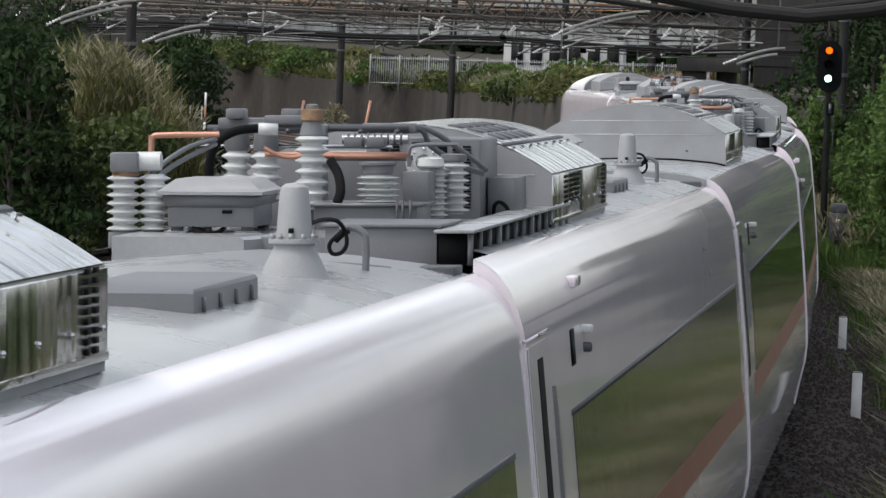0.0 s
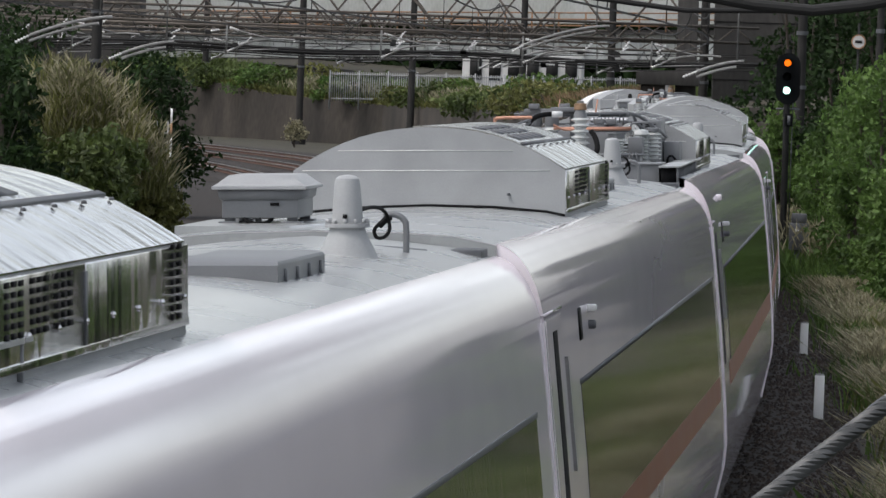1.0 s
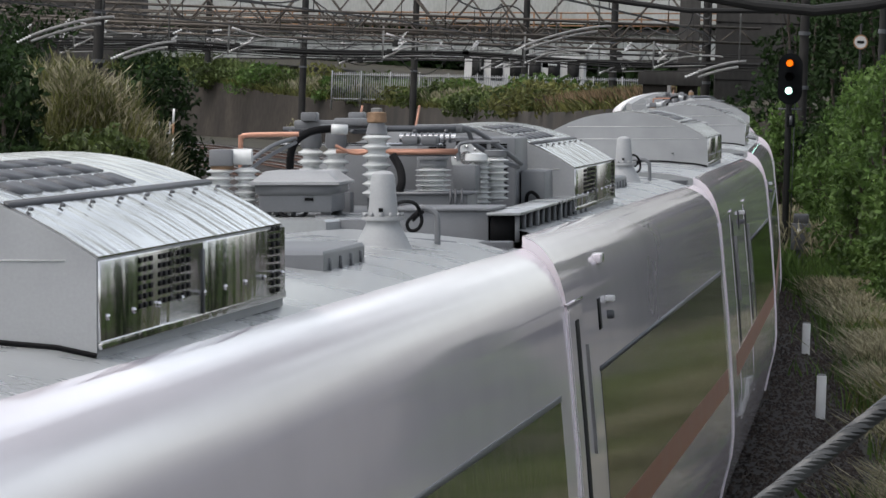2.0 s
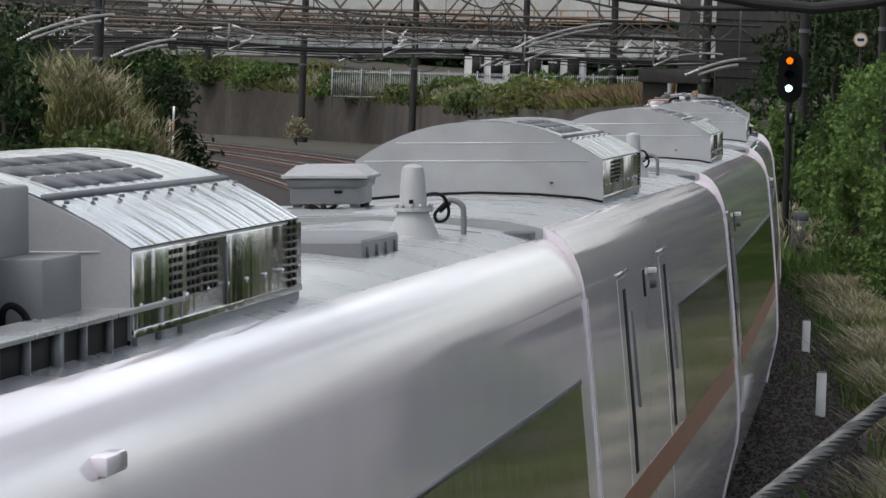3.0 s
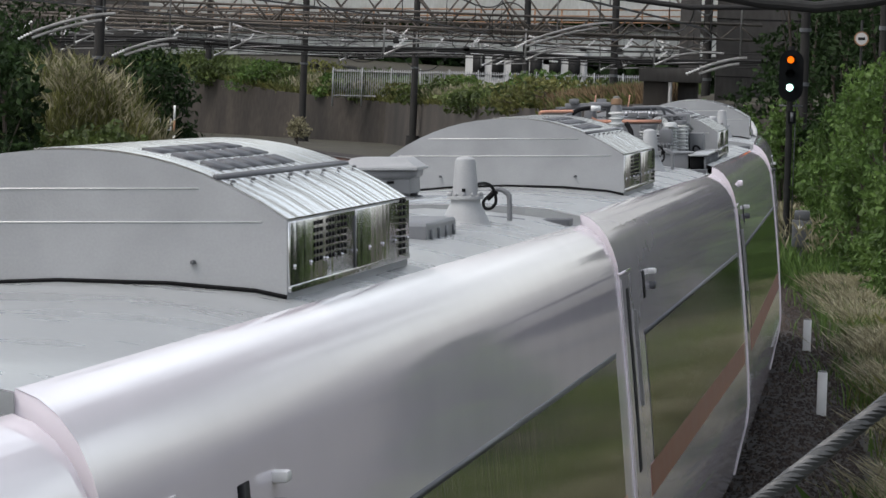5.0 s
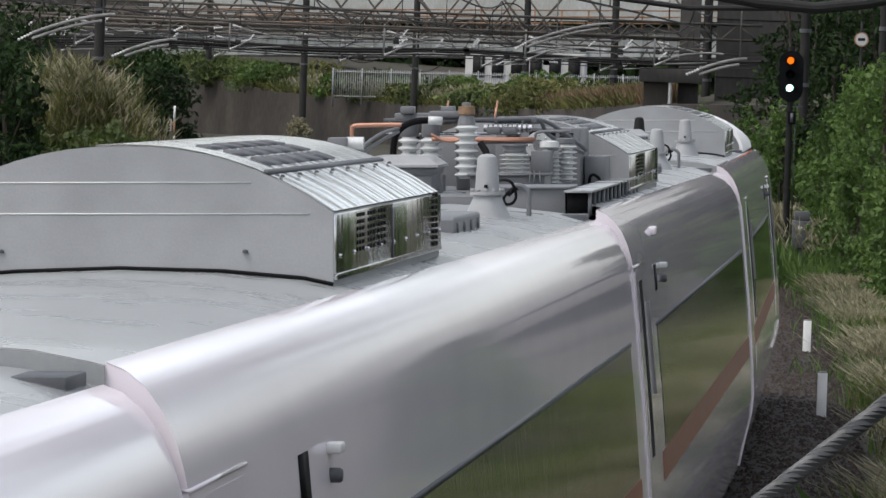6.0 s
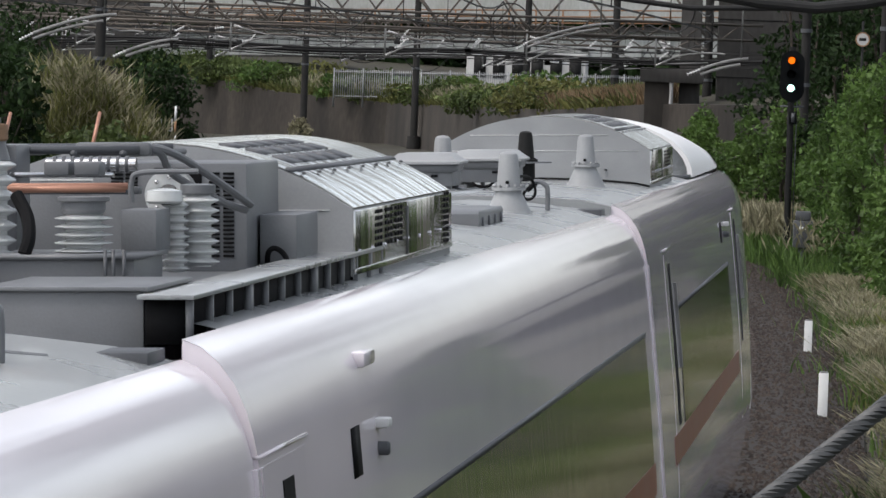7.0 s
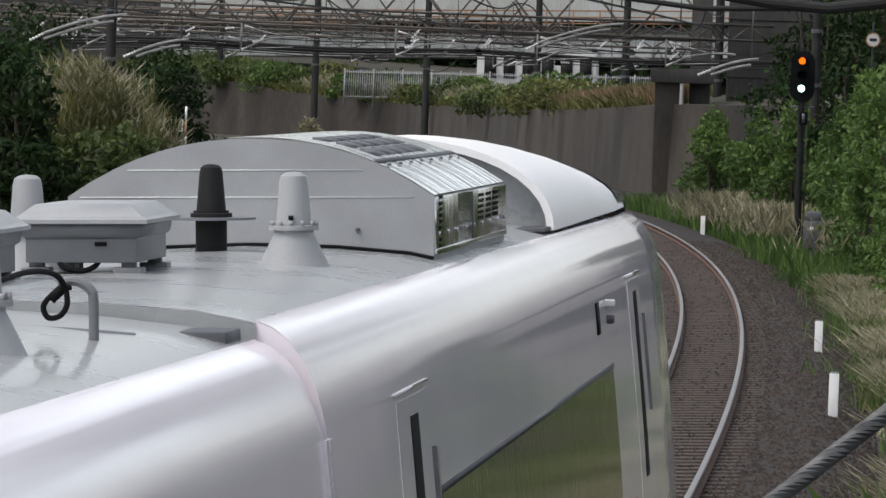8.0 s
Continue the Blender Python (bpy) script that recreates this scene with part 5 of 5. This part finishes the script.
def build_bridge():
    th = empty("road_bridge", "pale painted steel girder bridge with rusty railing", "bridge")
    def q(u, d=0.0):
        return Vector((-90 + 130 * u, 377 + 5 * u + d, 3.2 + 4.1 * u))
    part("girder", loft([[q(u) + Vector((0, 0, 0.0)), q(u) + Vector((0, 0, 1.75)), q(u, .4) + Vector((0, 0, 1.75)), q(u, .4)] for u in (0, .25, .5, .75, 1)], closed=True), BRIDGE, th, "pale steel plate girder", smooth=False)
    part("lower_flange", loft([[q(u, -.35) + Vector((0, 0, -0.12)), q(u, -.35), q(u, .7), q(u, .7) + Vector((0, 0, -0.12))] for u in (0, .5, 1)], closed=True), DCONC, th)
    part("upper_flange", loft([[q(u, -.45) + Vector((0, 0, 1.75)), q(u, -.45) + Vector((0, 0, 1.93)), q(u, .7) + Vector((0, 0, 1.93)), q(u, .7) + Vector((0, 0, 1.75))] for u in (0, .5, 1)], closed=True), DCONC, th)
    part("deck", loft([[q(u, .5) + Vector((0, 0, 1.6)), q(u, .5) + Vector((0, 0, 2.1)), q(u, 9) + Vector((0, 0, 2.1)), q(u, 9) + Vector((0, 0, 1.6))] for u in (0, .5, 1)], closed=True), DCONC, th)
    part("parapet", loft([[q(u, .3) + Vector((0, 0, 2.5)), q(u, .3) + Vector((0, 0, 4.2)), q(u, .4) + Vector((0, 0, 4.2)), q(u, .4) + Vector((0, 0, 2.5))] for u in (0, .5, 1)], closed=True), BRIDGE, th, "pale panel parapet")
    for i in range(70):
        p = q(i / 69)
        part("stiffener", box(p.x - 0.05, p.x + 0.05, p.y - 0.2, p.y + 0.02, p.z + 0.02, p.z + 1.74), BRIDGE, th)
        part("rail_post", box(p.x - 0.06, p.x + 0.06, p.y - 0.42, p.y - 0.32, p.z + 1.9, p.z + 3.3), RUSTRAIL, th, "rusty orange post")
    for z in (2.35, 2.8, 3.25):
        part("hand_rail", rod(q(0, -.4) + Vector((0, 0, z)), q(1, -.4) + Vector((0, 0, z)), 0.05, n=6), RUSTRAIL, th, "rusty orange rail")
    for i in range(7):
        x = -74 + i * 4.7
        part("abutment_block", box(x, x + 4.6, 369.5 + 0.4 * (i % 2), 373.5, -1, 10.5, 0.06), DCONC, th, "dark concrete abutment block")
    # piers by the line
    pr = empty("bridge_pier", "dark weathered concrete pier", "pier", "bridge piers")
    part("column", box(-1.1, 2.4, 225, 229, -0.6, 13, 0.1), DCONC, pr)
    for z in (2.2, 4.6, 7.0):
        part("form_joint", box(-1.12, 2.42, 224.98, 225.05, z, z + 0.05), POST, pr, "dark casting joint")
    pr = empty("bridge_pier", "grey concrete column with a steel pipe", "pier", "bridge piers")
    part("column", box(-4.0, -3.0, 222.2, 223.2, -0.6, 4.5, 0.05), CONC, pr)
    part("cap", box(-4.2, -1.6, 222.0, 223.6, 4.3, 4.9, 0.05), DCONC, pr)
    part("pipe", rod((-2.9, 222.0, -0.6), (-2.9, 222.0, 4.3), 0.09, n=10), GALV, pr, "pale vertical pipe")
    pr = empty("bridge_pier", "dark steel column beside the line", "pier", "bridge piers")
    part("column", box(-2.6, -1.75, 223.0, 224.0, -0.6, 10, 0.05), DCONC, pr)
    # fence on the bank
    fe = empty("fence", "grey metal picket fence on the bank", "fence")
    for i in range(14):
        u = i / 13
        x, y, z = -26 + 24 * u, 344 + 2 * u, 2.3 + 0.35 * u
        part("post", box(x - 0.05, x + 0.05, y - 0.05, y + 0.05, z - 0.5, z + 2.0), FENCE, fe)
    for zz in (0.2, 1.75):
        part("rail", rod((-26, 344, 2.3 + zz), (-2, 346, 2.65 + zz), 0.035, n=6), FENCE, fe)
    bm = bmesh.new()
    for i in range(170):
        u = i / 169
        x, y, z = -26 + 24 * u, 344.05 + 2 * u, 2.3 + 0.35 * u
        box(x - 0.03, x + 0.03, y, y + 0.02, z + 0.05, z + 1.9, 0, bm)
    tagged(part("picket_panel", bm, FENCE, fe), kind="stuff")
    # low white building under the bridge
    hs = empty("low_building", "white low building with dark windows behind the fence", "building")
    part("wall", box(-18.5, -10.5, 362, 368, 1.5, 5.8, 0.05), OFFWHITE, hs)
    for i in range(6):
        x = -18.0 + i * 1.28
        part("window", box(x, x + 0.8, 361.93, 362.05, 4.0, 5.5), POST, hs, "dark window")
    bl = empty("dark_building", "dark grey building far behind the overhead line", "building")
    part("wall", box(-75, -42, 400, 410, -1, 16, 0.1), DCONC, bl)


def build_signal():
    x, y = 1.35, 147.3
    sg = empty("railway_signal", "black railway colour-light signal showing amber and white-green", "signal")
    part("post", rod((x + 0.03, y + 0.1, -0.6), (x - 0.02, y + 0.1, 5.5), 0.09, n=14), POST, sg)
    ring = [(0.33 * math.cos(a), (0.37 if math.sin(a) > 0 else -0.37) + 0.33 * math.sin(a)) for a in np.linspace(0.001, 2 * math.pi - 0.001, 34)]
    part("backplate", loft([[(x + a, y + d, 4.70 + b) for a, b in ring] for d in (-0.01, 0.03)], closed=True), SIGNALBLACK, sg, "rounded black backplate")
    part("lamp_case", box(x - 0.2, x + 0.2, y + 0.03, y + 0.3, 4.15, 5.3, 0.05), SIGNALBLACK, sg)
    for z, m, lab in ((5.13, AMBER, "lit amber lamp"), (4.38, GREENLAMP, "lit white-green lamp"), (4.75, SIGNALBLACK, "unlit lamp")):
        lamp = part("lamp", spun([(0.095, 0), (0.08, 0.02), (0.03, 0.035)], 16, (0, 0, 0)), m, sg, lab)
        lamp.matrix_basis = pose(x - 0.03, y - 0.02, z, 90, 0, 0)
        hood = bmesh.new()
        loft([[(x - 0.03 + r * math.cos(a), yy, z + r * math.sin(a)) for a in np.linspace(-0.5, math.pi + 0.5, 14)] for r, yy in ((0.13, y - 0.01), (0.13, y - 0.3))], bm=hood)
        part("hood", hood, SIGNALBLACK, sg)
    part("plate", box(x - 0.05, x + 0.17, y - 0.03, y, 3.40, 3.75, 0.005), SIGNALBLACK, sg, "small dark plate with bars")
    part("plate_mark", box(x + 0.02, x + 0.10, y - 0.036, y - 0.029, 3.45, 3.70), DGREY, sg, "pale bar")
    part("ladder_rail", rod((x + 0.16, y + 0.25, 0), (x + 0.16, y + 0.25, 4.2), 0.015, n=5), DGREY, sg)
    part("platform", box(x - 0.3, x + 0.35, y + 0.05, y + 0.5, 3.86, 3.9), DGREY, sg)
    cb = empty("trackside_cabinet", "grey steel trackside cabinet on a post", "cabinet")
    cx, cy = 1.72, 141
    part("body", box(cx - 0.25, cx + 0.25, cy - 0.2, cy + 0.2, 0.25, 0.95, 0.02), DGREY, cb)
    part("hood", box(cx - 0.2, cx + 0.2, cy - 0.18, cy + 0.18, 0.95, 1.2, 0.04), DGREY, cb)
    part("leg", box(cx - 0.1, cx + 0.1, cy - 0.1, cy + 0.1, -0.5, 0.25), DGREY, cb)
    for i in range(5):
        part("label_bar", box(cx - 0.16 + i * 0.066, cx - 0.12 + i * 0.066, cy - 0.206, cy - 0.199, 0.72, 0.80), WHITEPLATE, cb, "pale bar")
    # round sign
    rs = empty("round_sign", "round white and red sign on a thin post", "sign")
    part("post", rod((3.07, 140.6, -0.5), (3.07, 140.6, 6.2), 0.03, n=8), POST, rs)
    for r, yy, m in ((0.19, 140.5, RUSTRAIL), (0.155, 140.494, OFFWHITE)):
        d = part("disc", spun([(r, 0), (r, 0.01)], 24), m, rs, "round plate")
        d.matrix_basis = pose(3.07, yy, 5.72, 90, 0, 0)
    part("bar", box(2.98, 3.16, 140.47, 140.482, 5.685, 5.755), WIRE, rs, "dark bar")
    # white marker posts along the ballast
    for mx, my, h in ((1.33, 77.6, 0.42), (1.33, 95.2, 0.38), (-1.35, 165, 0.35)):
        mk = empty("marker_post", "short white concrete marker post beside the ballast", "post", "marker posts")
        part("post", box(mx - 0.07, mx + 0.07, my - 0.07, my + 0.07, -0.55, h, 0.01), WHITEPLATE, mk)
        part("cap", box(mx - 0.06, mx + 0.06, my - 0.06, my + 0.06, h - 0.002, h + 0.02, 0.005), GALV, mk)
    # striped post across the line
    lp = empty("striped_post", "thin white and red post with a steel rack", "post")
    for i in range(8):
        part("band", rod((-17.3, 165, -0.5 + i * 0.45), (-17.3, 165, -0.05 + i * 0.45), 0.035, n=8), WHITEPLATE if i % 3 else RUSTRAIL, lp)
    for i in range(9):
        part("rung", rod((-17.75, 165, 0.1 + i * 0.28), (-17.38, 165, 0.1 + i * 0.28), 0.025, n=6), GALV, lp)
    for xx in (-17.75, -17.4):
        part("rack_post", rod((xx, 165, -0.5), (xx, 165, 2.7), 0.03, n=6), GALV, lp)


def build_stones():
    """Loose ballast stones beside the rails."""
    rng = np.random.default_rng(5)
    n = 30000
    s = 45 + 110 * rng.uniform(0, 1, n) ** 1.4
    o = np.where(rng.uniform(0, 1, n) < 0.72, rng.uniform(0.7, 3.3, n), rng.uniform(-1.8, 0.7, n))
    z = np.interp(o, [-2, -1.75, -1.2, 1.2, 1.75, 2.6, 3.4], [-0.42, -0.2, -0.17, -0.17, -0.2, -0.44, -0.42])
    x, y, th = (np.interp(s, LINE[:, 0], LINE[:, q]) for q in (1, 2, 3))
    c = np.stack([x + o * np.cos(th), y + o * np.sin(th), z + o * CANT * (abs(o) < 2.6)], 1)
    octa = np.array([(1, 0, 0), (0, 1, 0), (-1, 0, 0), (0, -1, 0), (0, 0, 1), (0, 0, -1)], float)
    sz = rng.uniform(0.02, 0.046, (n, 1, 1)) * rng.uniform(0.6, 1.3, (n, 6, 1))
    a = rng.uniform(0, 6.28, n)
    R = np.stack([np.stack([np.cos(a), -np.sin(a), 0 * a], 1), np.stack([np.sin(a), np.cos(a), 0 * a], 1), np.stack([0 * a, 0 * a, 0 * a + 0.8], 1)], 1)
    v = (np.einsum("nij,kj->nki", R, octa) * sz + c[:, None, :]).reshape(-1, 3)
    tri = [(0, 1, 4), (1, 2, 4), (2, 3, 4), (3, 0, 4), (1, 0, 5), (2, 1, 5), (3, 2, 5), (0, 3, 5)]
    f = [(6 * i + p, 6 * i + q, 6 * i + r) for i in range(n) for p, q, r in tri]
    stuff("ballast_stones", v, f, STONE, "brown crushed ballast stones beside the rails", "stones")


# ================= the place =================
build_ground()
track_main = build_track(0, "track_1")
track_b = build_track(-4.2, "track_2")
track_c = build_track(-8.4, "track_3")
build_apron()
WALLPLAN = build_wall()
build_poles()
build_overhead()
build_bridge()
build_signal()
build_plants()
build_stones()
plain = coach("plain", "white railway car with grey roof and one arched air conditioner")
power = coach("power", "white railway car with insulators and copper bars on its roof")
two_door = coach("two_door", "white railway car with two side doors and grey roof")
tail = coach("tail", "white tail car with raised glossy cab hood and dark windscreen")
KINDS = [plain, power, plain, power, two_door, plain, plain, power, tail]
TRAIN = []
for c in KINDS:
    TRAIN.append(copy_thing(c, pose(0, 0, 0)) if c in TRAIN else c)
build_sleepers(track_main, 0, 60, 190)


def motions():
    for k, c in enumerate(TRAIN):
        walk(c, [(t, car_pose(t, k - 1)) for t in np.arange(0, 8.01, 0.25)])


motions()
